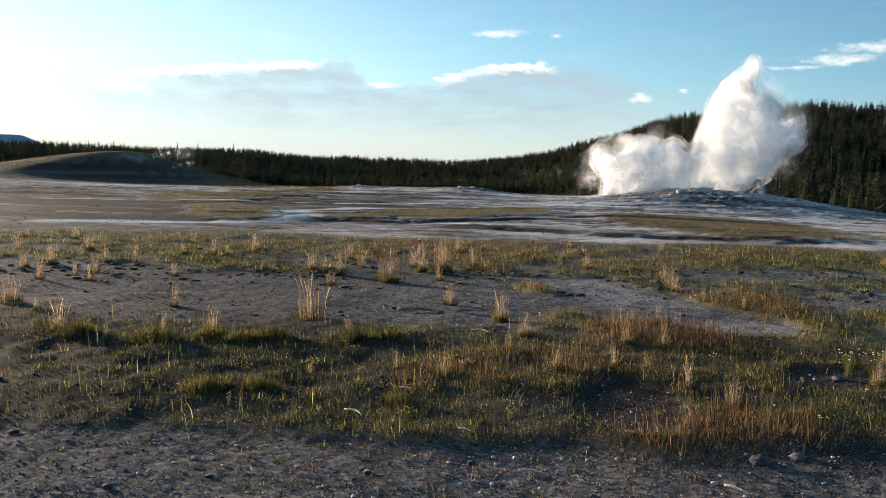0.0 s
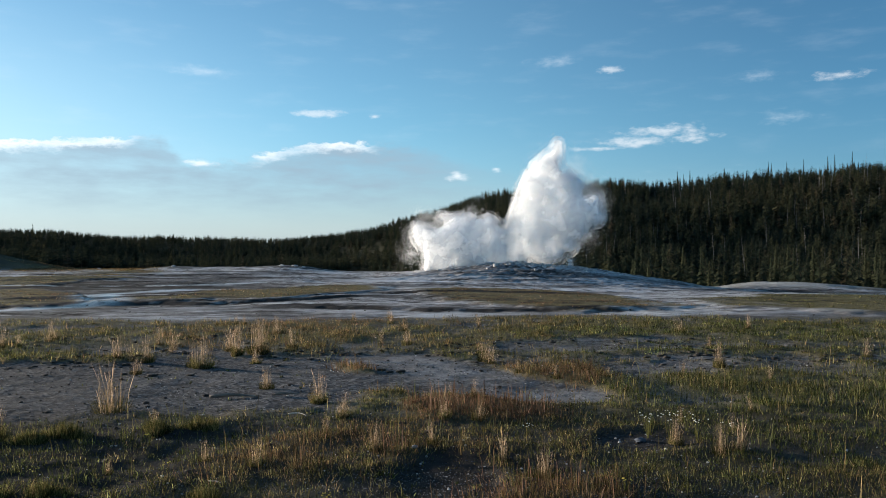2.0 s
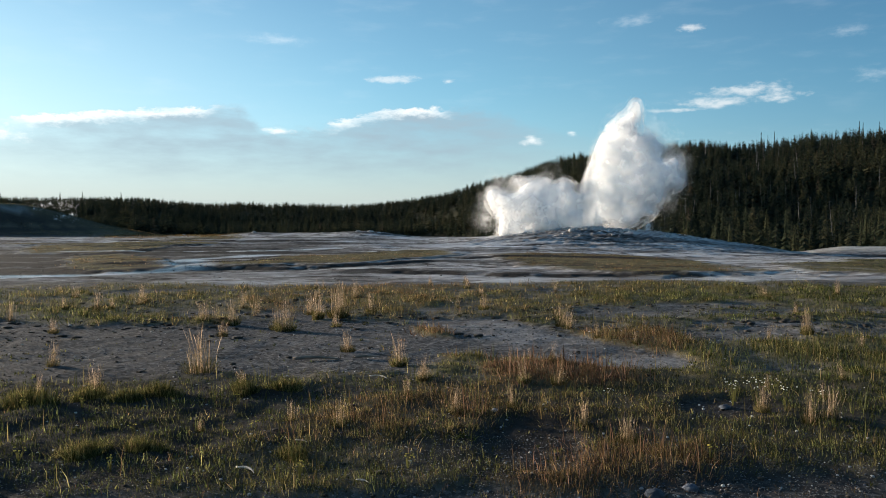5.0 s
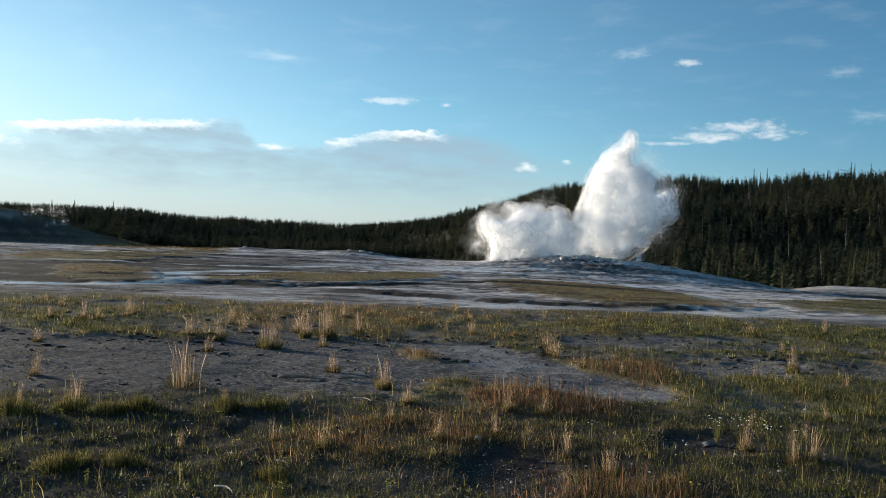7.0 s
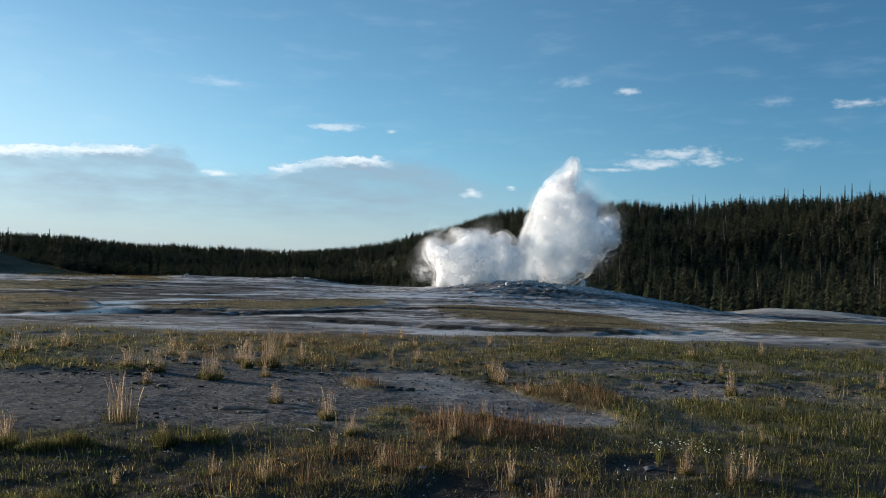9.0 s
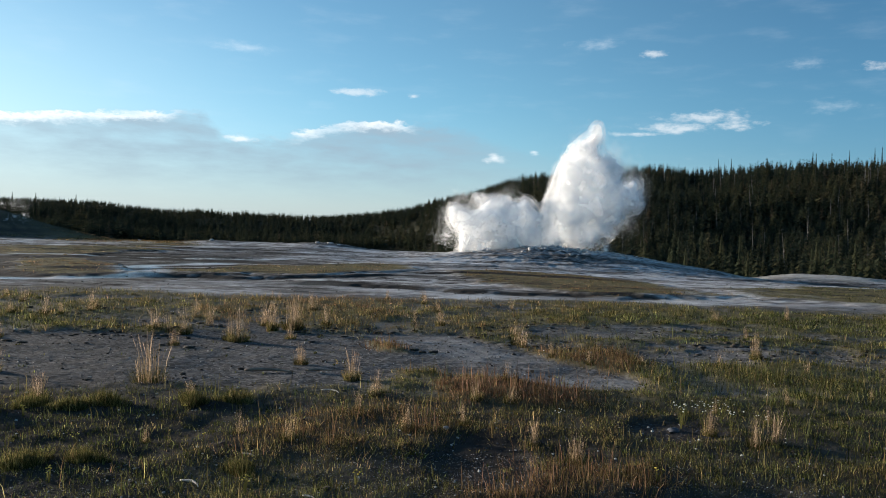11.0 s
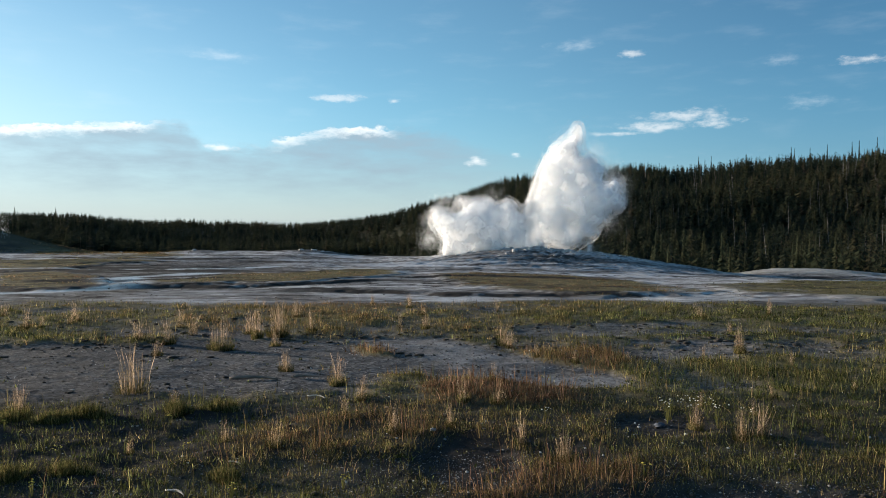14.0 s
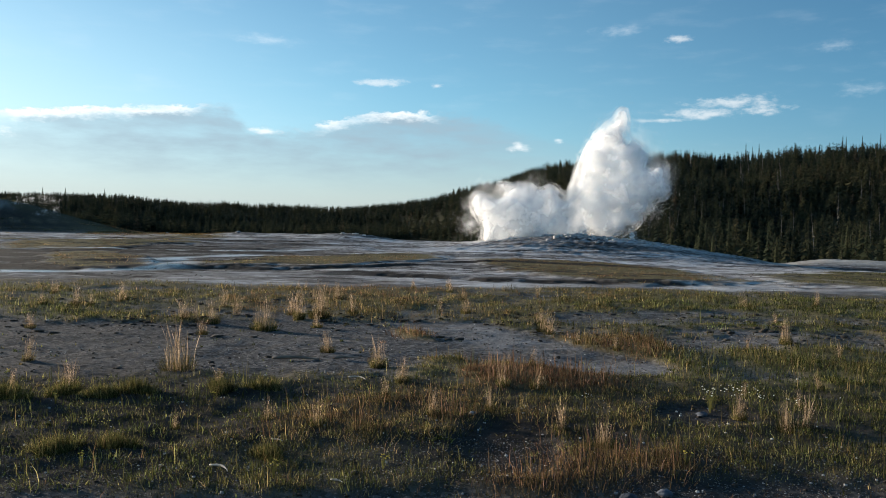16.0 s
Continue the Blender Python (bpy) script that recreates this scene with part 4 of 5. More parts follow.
def build_geyser():
    x, y = VENT
    base = float(height_at([x], [y])[0])
    geyser = tagged(new("geyser"), "erupting geyser, white water jet and billowing steam over sinter", "geyser")
    geyser.location = (x, y, base - 0.25)
    # blobs: across, up, radius, depth
    jet = [(-0.45 + 0.06 * h + 0.012 * h * h, h, 1.32 - 0.09 * h, 0.0) for h in np.arange(0.2, 9.8, 0.45)]
    right = [(0.9, 1.0, 1.3, 0.5), (0.7, 3.2, 1.2, 0.4), (0.9, 5.2, 1.2, 0.4), (1.3, 7.0, 1.3, 0.5), (1.7, 8.8, 1.2, 0.6), (2.6, 10.1, 1.1, 0.8), (1.6, 3.4, 1.6, 0.6), (2.9, 1.3, 1.7, 0.8), (2.2, 5.6, 1.7, 0.6), (2.2, 2.6, 1.9, 0.5), (3.6, 4.3, 2.6, 1.0), (5.6, 5.0, 2.9, 1.5), (3.2, 7.2, 2.5, 1.0), (5.8, 8.0, 2.4, 1.4), (7.8, 5.6, 2.1, 1.8), (3.8, 10.2, 1.8, 1.0), (4.6, 11.8, 1.1, 1.0), (4.8, 12.8, 0.8, 1.0), (4.6, 1.2, 1.2, 0.8), (5.0, 2.8, 1.7, 1.2), (6.8, 3.6, 1.6, 1.4), (8.9, 7.0, 1.2, 1.6), (9.2, 5.2, 1.3, 1.8), (6.2, 1.8, 1.1, 1.2)]
    left = [(-2.2, 1.2, 1.7, 0.6), (-4.2, 1.8, 2.1, 0.9), (-6.2, 2.4, 2.6, 1.2), (-8.2, 2.2, 2.0, 1.5), (-6.0, 4.4, 1.3, 1.2), (-7.4, 5.0, 0.8, 1.2), (-3.6, 3.2, 1.5, 0.8), (-8.6, 0.4, 1.4, 1.2), (-9.0, -0.5, 1.0, 0.8), (-7.6, -0.3, 1.1, 0.2), (-5.5, 0.4, 1.6, 1.2), (-7.2, -0.2, 1.5, 0.6), (-3.6, 0.2, 1.3, 0.2), (-7.6, 1.0, 1.8, 0.9), (-4.6, 0.9, 1.7, 0.6), (-1.6, 0.5, 1.2, 0.1), (-3.8, 3.9, 1.3, 0.9), (-2.0, 2.6, 1.6, 0.7), (-5.2, 3.6, 1.7, 1.0), (-9.4, 3.0, 1.5, 1.4), (-10.2, 4.0, 0.9, 1.4), (-2.6, 4.4, 1.2, 0.9), (-4.8, 4.6, 1.2, 1.0)]
    right += [(0.35 + 0.06 * h + 0.012 * h * h, h, 1.3 - 0.09 * h, 0.4) for h in np.arange(0.3, 9.0, 0.9)]
    left += [(-1.2 - 0.1 * h, h, 1.2, 0.6) for h in (0.2, 1.2, 2.2, 3.2)]
    right += [(0.15 + 0.06 * h + 0.012 * h * h, h, 1.15 - 0.06 * h, 0.15) for h in np.arange(0.2, 7.5, 0.6)]
    jet_s = puff_set(jet, 1, 1)
    right_s, left_s = puff_set(right, 6, 2), puff_set(left, 6, 3)
    whole = np.concatenate([jet_s, right_s, left_s])
    cloud_body("steam_cloud", whole, 0.25, geyser, "rolling banks of dense white steam", 0.44)
    cloud_body("water_jet", jet_s, 0.20, geyser, "foaming white water jet", 0.02, VAPOURS[0], (1.2, 0.3))
    for shell, shrink, billow in zip(VAPOURS, (0.30, 0.05, -0.20), ((1.7, 0.7), (2.4, 0.9), (3.1, 1.1))):
        cloud_body("steam_veil", whole, 0.30, geyser, "thin translucent steam", shrink, shell, billow)
    mist("drifting_mist", right_s, 55000, 0.15, (0.009, 0.020), geyser, 4, "thin drifting steam", 0.50)
    mist("drifting_mist", left_s, 55000, 0.15, (0.009, 0.020), geyser, 5, "thin drifting steam", 0.6, 0.35)
    mist("spray", jet_s, 50000, 0.10, (0.010, 0.022), geyser, 6, "fine white spray", 0.28, 0.12)
    top = np.array([(4.6, 1.2, 12.0, 1.2), (6.6, 1.5, 10.0, 1.6), (2.9, 1.0, 10.6, 1.2), (9.2, 1.8, 6.4, 1.6), (8.0, 1.6, 8.6, 1.4), (8.2, 1.6, 3.2, 1.4)])
    mist("drifting_mist", top, 60000, 0.4, (0.009, 0.02), geyser, 7, "faint upper steam", 1.2, 0.9)
    wisps = np.array([(-10.0, 1.5, 2.6, 1.5), (-9.0, 1.5, 4.4, 1.4), (-4.4, 1.5, 4.8, 1.5), (-10.6, 1.5, 1.0, 1.2)])
    mist("drifting_mist", wisps, 50000, 0.4, (0.009, 0.02), geyser, 8, "faint steam wisps", 1.2, 0.9)
    return geyser


build_geyser()



def steam_vent(x, y, puffs, count, seed, label):
    """A small fumarole's drifting steam."""
    ob = tagged(new("steam_vent"), label, "steam", "small steam vents")
    ob.location = (x, y, float(height_at([x], [y])[0]))
    mist("drifting_mist", np.array(puffs), count, 0.35, (0.015, 0.035), ob, seed, "thin white steam", 0.8, 0.6)
    return ob


steam_vent(19.6, 82.0, ((0, 0, 0.3, 0.35), (0.1, 0, 0.7, 0.25)), 2500, 21, "small white steam vent on the mound")
steam_vent(-67.0, 131.0, ((0, 0, 0.3, 0.5), (1.3, 0, 0.8, 0.7), (2.6, 0, 1.1, 0.8), (4.4, 0, 1.1, 0.8), (6.0, 0, 0.8, 0.7)), 2600, 22, "faint white steam drifting off the bare hill")
steam_vent(-62.5, 129.0, ((0, 0, 0.4, 0.5), (1.2, 0, 0.9, 0.7), (2.6, 0, 1.1, 0.8)), 1400, 23, "faint white steam drifting off the bare hill")

# ---- meadow grass ----
def blades(x, y, h, w, tone, seed, fine=True, lean=0.35, out=None):
    """Grass blades at x, y: vertices, triangles, tone."""
    g = np.random.default_rng(seed)
    n = len(x)
    z = height_at(x, y) - 0.012
    a, b = g.uniform(0, 6.28, n), g.uniform(0, 6.28, n)
    bend = h * lean * g.random(n)
    side = np.c_[np.cos(a), np.sin(a), np.zeros(n)] * (w / 2)[:, None]
    over = np.c_[np.cos(b) * bend, np.sin(b) * bend, np.zeros(n)]
    if out is not None:
        over[:, :2] += out
    foot = np.c_[x, y, z]
    up = np.c_[np.zeros(n), np.zeros(n), h]
    if fine:
        mid = foot + up * 0.55 + over * 0.3
        v = np.stack([foot - side, foot + side, mid - side * 0.8, mid + side * 0.8, foot + up + over], 1)
        base = np.array([(0, 1, 3), (0, 3, 2), (2, 3, 4)])
    else:
        v = np.stack([foot - side, foot + side, foot + up + over], 1)
        base = np.array([(0, 1, 2)])
    k = v.shape[1]
    t = (base[None] + (np.arange(n) * k)[:, None, None]).reshape(-1, 3)
    return v.reshape(-1, 3), t, np.repeat(tone, k)


def scatter(tries, az, r, seed, where, power=1.0):
    """Spots where grass grows, even over the ground as the eye meets it."""
    g = np.random.default_rng(seed)
    a = np.radians(g.uniform(*az, tries))
    d = r[0] * (r[1] / r[0]) ** g.random(tries)
    x, y = d * np.sin(a), d * np.cos(a)
    cover, tone = where(x, y)
    ok = g.random(tries) < cover ** power
    return x[ok], y[ok], tone[ok], cover[ok], d[ok], g


def sow(name, label, tries, az, r, count, radius, height, width, seed, fine, where, lean=0.35, power=1.0, shift=0.0):
    """Grass in small tussocks."""
    x, y, tone, cover, d, g = scatter(tries, az, r, seed, where, power)
    n = np.maximum(2, (g.gamma(2.0, count / 2.0, len(x)) * (0.4 + 0.8 * cover)).astype(int))
    grow, hue = g.uniform(0.45, 1.4, len(x)), np.clip(tone + shift + g.normal(0, 0.14, len(x)), 0, 1)
    wide = g.uniform(0.5, 1.5, len(x)) * radius
    i = np.repeat(np.arange(len(x)), n)
    ox, oy = g.normal(0, 1, (2, len(i))) * wide[i]
    h = g.uniform(*height, len(i)) * grow[i]
    w = width * g.uniform(0.7, 1.4, len(i)) * (d[i] / r[0]) ** 0.7
    v, t, tn = blades(x[i] + ox, y[i] + oy, h, w, np.clip(hue[i] + g.normal(0, 0.05, len(i)), 0, 1), seed + 1, fine, lean, np.c_[ox, oy] * 0.3)
    fresh = np.repeat((np.exp(g.normal(-0.05, 0.42, len(x))) - 1)[i], len(v) // len(i))
    return tagged(linked(name, fast_mesh(name, v, t, {"tone": tn, "fresh": fresh}), BLADES), label, "grass", kind="stuff")


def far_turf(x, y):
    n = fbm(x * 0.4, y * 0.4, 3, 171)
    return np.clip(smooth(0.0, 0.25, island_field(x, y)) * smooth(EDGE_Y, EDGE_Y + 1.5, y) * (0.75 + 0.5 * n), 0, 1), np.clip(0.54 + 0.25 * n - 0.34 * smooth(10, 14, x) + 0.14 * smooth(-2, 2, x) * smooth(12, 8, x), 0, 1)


def stalks(x, y):
    cover, tone = meadow(x, y)
    return np.clip(cover * (0.22 + 0.78 * smooth(0.38, 0.75, tone)), 0, 1), np.clip(tone + 0.12, 0.3, 1)


def weedy(x, y):
    cover, tone = meadow(x, y)
    return np.clip(0.06 + 0.25 * smooth(-0.1, 0.5, fbm(x * 1.3, y * 1.3, 3, 181)), 0, 1) * (y < 24), np.clip(tone - 0.1, 0, 1)


sow("meadow_grass", "short mixed green and olive grass growing on gravelly soil", 30000, (-42, 42), (3.7, 10.0), 15, 0.055, (0.012, 0.062), 0.0034, 201, False, meadow, 0.28)
sow("meadow_grass", "dry green and straw-coloured grass across the meadow", 30000, (-42, 42), (9.5, 24.5), 9, 0.08, (0.035, 0.125), 0.006, 211, False, meadow)
sow("grass_stalks", "thin upright russet and straw grass stalks", 15000, (-42, 42), (3.9, 16.0), 5, 0.09, (0.06, 0.22), 0.0031, 231, True, stalks, 0.22)
sow("low_weeds", "sparse low green weeds on bare gravel", 7000, (-42, 42), (3.4, 14.0), 9, 0.025, (0.015, 0.05), 0.006, 241, True, weedy, 0.9)
def dry_fuzz(x, y):
    n = fbm(x * 0.9, y * 0.9, 3, 185)
    return np.clip((0.25 + 0.45 * smooth(-0.1, 0.35, n)) * smooth(5.4, 4.6, y) * smooth(-2.5, -0.5, x) + 0.08 * (y < 9), 0, 1), np.clip(0.72 + 0.3 * n, 0, 1)


sow("dry_stubble", "short reddish dry grass stubble on gravel", 6000, (-40, 40), (3.4, 9.0), 8, 0.05, (0.015, 0.06), 0.0025, 271, True, dry_fuzz, 0.6)


def hill_scrub(x, y):
    n = fbm(x * 0.12, y * 0.08, 4, 175)
    az, r = np.degrees(np.arctan2(x, y)), np.hypot(x, y)
    foot = smooth(-24.5, -21.5, az) * smooth(-13.5, -16.5, az) * smooth(80, 90, r)
    return np.clip(np.maximum(np.exp(-((x + 76) / 30) ** 2 - ((y - 125) / 26) ** 2), foot) * smooth(-0.25, 0.25, n), 0, 1), np.clip(0.40 + 0.2 * n + 0.18 * foot, 0, 1)


sow("hill_scrub", "sparse brown scrub and dry grass on the bare hill", 14000, (-44, -13), (80.0, 165.0), 6, 0.35, (0.05, 0.2), 0.05, 261, False, hill_scrub)
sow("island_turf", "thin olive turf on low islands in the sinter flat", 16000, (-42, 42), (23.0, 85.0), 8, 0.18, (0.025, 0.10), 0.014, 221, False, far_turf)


# tall dry tufts that stand out one by one
def grass_tuft(seed, count, label):
    """One metre high; blades fan out of one foot."""
    g = np.random.default_rng(seed)
    a, f = g.uniform(0, 6.28, count), g.random(count)
    foot = np.c_[np.cos(a), np.sin(a)] * (0.02 + 0.22 * f ** 1.2)[:, None]
    h = (0.22 + 0.78 * g.random(count) ** 1.3) * (1 - 0.3 * f)
    out = np.c_[np.cos(a), np.sin(a)] * (0.10 * f * h)[:, None] + g.normal(0, 0.10, (count, 2)) * h[:, None]
    side = g.uniform(0, 6.28, count)
    s = np.c_[np.cos(side), np.sin(side)] * 0.0021
    z = np.zeros(count)
    v = np.stack([np.c_[foot - s, z - 0.03], np.c_[foot + s, z - 0.03], np.c_[foot + out * 0.35 - s * 0.9, h * 0.55], np.c_[foot + out * 0.35 + s * 0.9, h * 0.55],
                  np.c_[foot + out * 0.7 + s * 1.3, h * 0.82], np.c_[foot + out, h]], 1).reshape(-1, 3)
    base = np.array([(0, 1, 3), (0, 3, 2), (2, 3, 4), (2, 4, 5)])
    t = (base[None] + (np.arange(count) * 6)[:, None, None]).reshape(-1, 3)
    tone = np.repeat(np.clip(0.35 + 0.6 * h + g.normal(0, 0.1, count), 0, 1), 6)
    # a skirt of short green leaves round the foot
    m = 2 * count
    z2 = np.zeros(m)
    a2 = g.uniform(0, 6.28, m)
    rad = 0.24 * np.sqrt(g.random(m))
    p = np.c_[np.cos(a2), np.sin(a2)] * rad[:, None]
    k = g.uniform(0.08, 0.34, m)
    v2 = np.stack([np.c_[p + 0.006, z2 - 0.03], np.c_[p - 0.006, z2 - 0.03], np.c_[p * 1.7 + g.normal(0, 0.03, (m, 2)), k]], 1).reshape(-1, 3)
    ob = new("grass_tuft")
    tagged(linked("straw", fast_mesh("straw", v, t, {"tone": tone}), STRAW, ob), kind="stuff")
    tagged(linked("foliage", fast_mesh("foliage", v2, np.arange(3 * m).reshape(-1, 3), {"tone": np.repeat(g.uniform(0.15, 0.6, m), 3)}), BLADES, ob), kind="stuff")
    return tagged(ob, label, "grass tuft", "dry grass tufts")


TUFTS = [grass_tuft(300 + s, 110 + 50 * (s % 3), "tall dry straw-coloured grass tuft on bare soil") for s in range(8)]
# x, y, height of the tufts that can be told apart
NEAR_TUFTS = ((-2.76, 8.91, 0.61), (-2.58, 12.57, 0.53), (-1.99, 14.24, 0.64), (-3.84, 13.32, 0.38), (-0.60, 9.21, 0.38), (-1.32, 10.3, 0.29), (-4.56, 9.26, 0.36), (1.8, 12.53, 0.31),
              (0.71, 8.05, 0.28), (-3.42, 7.75, 0.30), (2.61, 6.88, 0.25), (2.79, 6.38, 0.36), (4.23, 10.96, 0.22), (0.6, 15.37, 0.32), (0.13, 15.71, 0.33), (-8.32, 18.0, 0.34))
MORE_TUFTS = ((-3.45, 14.37, 0.41), (-2.52, 14.72, 0.41), (-0.3, 8.28, 0.27), (1.03, 7.97, 0.28), (-4.89, 7.4, 0.38), (-8.6, 13.0, 0.43), (-8.0, 13.7, 0.36),
              (-6.58, 9.09, 0.40), (-4.1, 13.5, 0.42), (-3.55, 13.2, 0.44), (-2.3, 14.0, 0.5), (-2.75, 12.7, 0.42), (3.02, 6.55, 0.30), (1.25, 5.85, 0.24))


def plant_tufts():
    g = np.random.default_rng(77)
    spots = [(*p, 1.0) for p in NEAR_TUFTS + MORE_TUFTS]
    x, y, tone, cover, d, _ = scatter(620, (-40, 40), (12.3, 22.5), 401, lambda u, v: (0.06 + 0.16 * smooth(-0.1, 0.4, fbm(u * 0.5, v * 0.4, 3, 191)) * smooth(4.5, -3.5, u), u * 0))
    spots += [(float(a), float(b), float(g.uniform(0.24, 0.45)), 1.0) for a, b in zip(x, y)]
    x, y, tone, cover, d, _ = scatter(420, (-38, 38), (6.0, 12.0), 403, lambda u, v: (meadow(u, v)[0] * 0.14, u * 0))
    spots += [(float(a), float(b), float(g.uniform(0.16, 0.28)), 0.8) for a, b in zip(x, y)]
    last = {}
    z = height_at([s[0] for s in spots], [s[1] for s in spots])
    for i, (px, py, h, w) in enumerate(spots):
        ob = TUFTS[i % len(TUFTS)]
        wide = h * w * g.uniform(0.65, 1.1)
        m = Matrix.LocRotScale((px, py, float(z[i]) - 0.01), Euler((g.normal(0, 0.06), 0.08 + g.normal(0, 0.06), g.uniform(0, 6))), (wide, wide, h * 1.2))
        if ob in last:
            copy_thing(ob, last[ob])
        last[ob] = m
    for ob, m in last.items():
        ob.matrix_basis = m


plant_tufts()


# low bushy clumps of green grass at the edge of the bare soil
def green_clump(seed):
    """About one metre across and half as high."""
    g = np.random.default_rng(seed)
    n = 900
    a, f = g.uniform(0, 6.28, n), np.sqrt(g.random(n))
    foot = np.c_[np.cos(a), np.sin(a)] * (0.46 * f * (0.8 + 0.2 * np.sin(3 * a + seed)))[:, None]
    h = (0.52 - 0.30 * f ** 2) * g.uniform(0.5, 1.1, n)
    tip = foot * 1.12 + g.normal(0, 0.07, (n, 2))
    turn = g.uniform(0, 6.28, n)
    side = np.c_[np.cos(turn), np.sin(turn)] * 0.007
    low = np.full(n, -0.03)
    v = np.stack([np.c_[foot - side, low], np.c_[foot + side, low], np.c_[tip, h]], 1).reshape(-1, 3)
    ob = new("grass_clump")
    tagged(linked("foliage", fast_mesh("foliage", v, np.arange(3 * n).reshape(-1, 3), {"tone": np.repeat(np.clip(g.normal(0.30, 0.12, n), 0, 1), 3)}), BLADES, ob), kind="stuff")
    return tagged(ob, "low bushy clump of green grass on dark soil", "grass clump", "green grass clumps")


def plant_clumps():
    spots = ((-3.72, 7.15, 0.50), (-3.35, 7.45, 0.40), (-2.72, 7.55, 0.46), (-2.95, 7.35, 0.36), (-1.98, 7.72, 0.42), (-1.62, 7.85, 0.40), (-4.6, 7.3, 0.45), (-2.2, 5.75, 0.34), (-2.55, 5.6, 0.38), (-1.1, 5.6, 0.32))
    z = height_at([p[0] for p in spots], [p[1] for p in spots])
    kinds = [green_clump(700 + i) for i in range(3)]
    for i, (x, y, w) in enumerate(spots):
        m = Matrix.LocRotScale((x, y, float(z[i]) - 0.005), Euler((0, 0, i * 1.3)), (w * 1.3, w * 0.8, w * 0.75))
        if i < 3:
            kinds[i].matrix_basis = m
        else:
            copy_thing(kinds[i % 3], m).matrix_basis = m


plant_clumps()

# ---- stones, sticks and rubble ----
def lump(seed, flat=0.65, rings=4, sides=7):
    """A worn stone about one metre across: vertices and triangles."""
    g = np.random.default_rng(seed)
    v, t = [(0, 0, flat * 0.5)], []
    for i in range(1, rings):
        e = math.pi * i / rings
        for j in range(sides):
            a = math.tau * (j + 0.5 * (i % 2)) / sides
            k = 0.5 * (0.8 + 0.4 * g.random())
            v.append((math.sin(e) * math.cos(a) * k, math.sin(e) * math.sin(a) * k, math.cos(e) * k * flat))
    v.append((0, 0, -flat * 0.5))
    for j in range(sides):
        t.append((0, 1 + j, 1 + (j + 1) % sides))
        for i in range(rings - 2):
            a, b = 1 + i * sides + j, 1 + i * sides + (j + 1) % sides
            c, d = a + sides, b + sides
            t += [(a, c, b), (b, c, d)]
        t.append((len(v) - 1, 1 + (rings - 2) * sides + (j + 1) % sides, 1 + (rings - 2) * sides + j))
    return np.array(v), np.array(t)


def strew(name, label, category, material, tries, az, r, size, where, seed, rings=3, sides=5, flat=0.6, sink=0.15, grow=0.0, stretch=1.0):
    """Many small stones joined into one mesh."""
    x, y, tone, cover, d, g = scatter(tries, az, r, seed, where)
    s = size[0] * (size[1] / size[0]) ** (g.random(len(x)) ** 2.0) * (d / r[0]) ** grow
    z = height_at(x, y) + s * (flat * 0.5 - sink)
    turn, pick = g.uniform(0, 6.28, len(x)), g.integers(0, 5, len(x))
    vs, ts, n = [], [], 0
    for p in range(5):
        m = pick == p
        mats = frames_at(x[m], y[m], z[m], turn[m] if stretch == 1.0 else turn[m] * 0.1 - 0.3, s[m], s[m] * g.uniform(0.7, 1.2, m.sum()))
        mats[:, :3, 0] *= stretch
        v, t = spread(*lump(seed + p, flat, rings, sides), mats)
        vs.append(v), ts.append(t + n)
        n += len(v)
    return tagged(linked(name, fast_mesh(name, np.concatenate(vs), np.concatenate(ts)), material), label, category, kind="stuff")


def open_soil(x, y):
    cover, _ = meadow(x, y)
    return np.clip((1 - cover) * (0.35 + 0.5 * fbm(x * 0.8, y * 0.8, 3, 195)) + 0.12, 0, 1), x * 0


def chippy(x, y):
    return np.clip(np.maximum(smooth(0.1, 0.45, fbm(x * 0.28, y * 0.75, 4, 57)), smooth(0.1, 0.35, fbm(x * 0.35, y * 1.1, 4, 58))) * smooth(1, 3, x) * smooth(10, 12, y) * smooth(24, 20, y), 0, 1), x * 0


def cloddy(x, y):
    return np.clip(open_soil(x, y)[0] * 0.22 + 0.7 * smooth(12.5, 13.5, y) * smooth(21, 18, y) * smooth(0, 0.3, fbm(x * 0.6, y * 0.5, 3, 197)), 0, 1), x * 0


def crust_edges(x, y):
    z, masks, _, _ = surface(x, y)
    return np.clip(0.9 * masks["dark"] * (y > EDGE_Y) + 0.012 * masks["sinter"], 0, 1), x * 0


def mound_top(x, y):
    d = np.hypot((x - VENT[0] - 1) / 12, (y - VENT[1]) / 11)
    return np.clip(1.0 - d, 0, 1) * smooth(-0.2, 0.3, fbm(x * 0.3, y * 0.3, 3, 196)), x * 0


strew("gravel", "loose grey gravel strewn over dark soil", "gravel", ROCK, 34000, (-42, 42), (3.4, 13.0), (0.006, 0.024), open_soil, 501, 2, 6)
strew("fine_gravel", "fine pale grit and gravel in the foreground", "gravel", GRIT, 36000, (-40, 40), (3.3, 6.2), (0.005, 0.017), lambda x, y: (0.85 - 0.5 * meadow(x, y)[0], x * 0), 505, 2, 4, 0.4, 0.0)
strew("pale_gravel", "scattered pale sinter chips on the soil", "gravel", SINTER, 4200, (-42, 42), (3.3, 20.0), (0.010, 0.032), open_soil, 511)
strew("pale_chips", "pale sinter chips lying in thin turf", "gravel", GRIT, 9000, (0, 42), (10.0, 24.0), (0.012, 0.055), chippy, 515, 3, 5, 0.35, 0.05)
def trodden(x, y):
    return np.clip(1.3 - line_gap(x, y, TRODDEN) / 0.8, 0, 1) * (0.5 + 0.8 * fbm(x * 1.5, y * 1.5, 3, 199)), x * 0


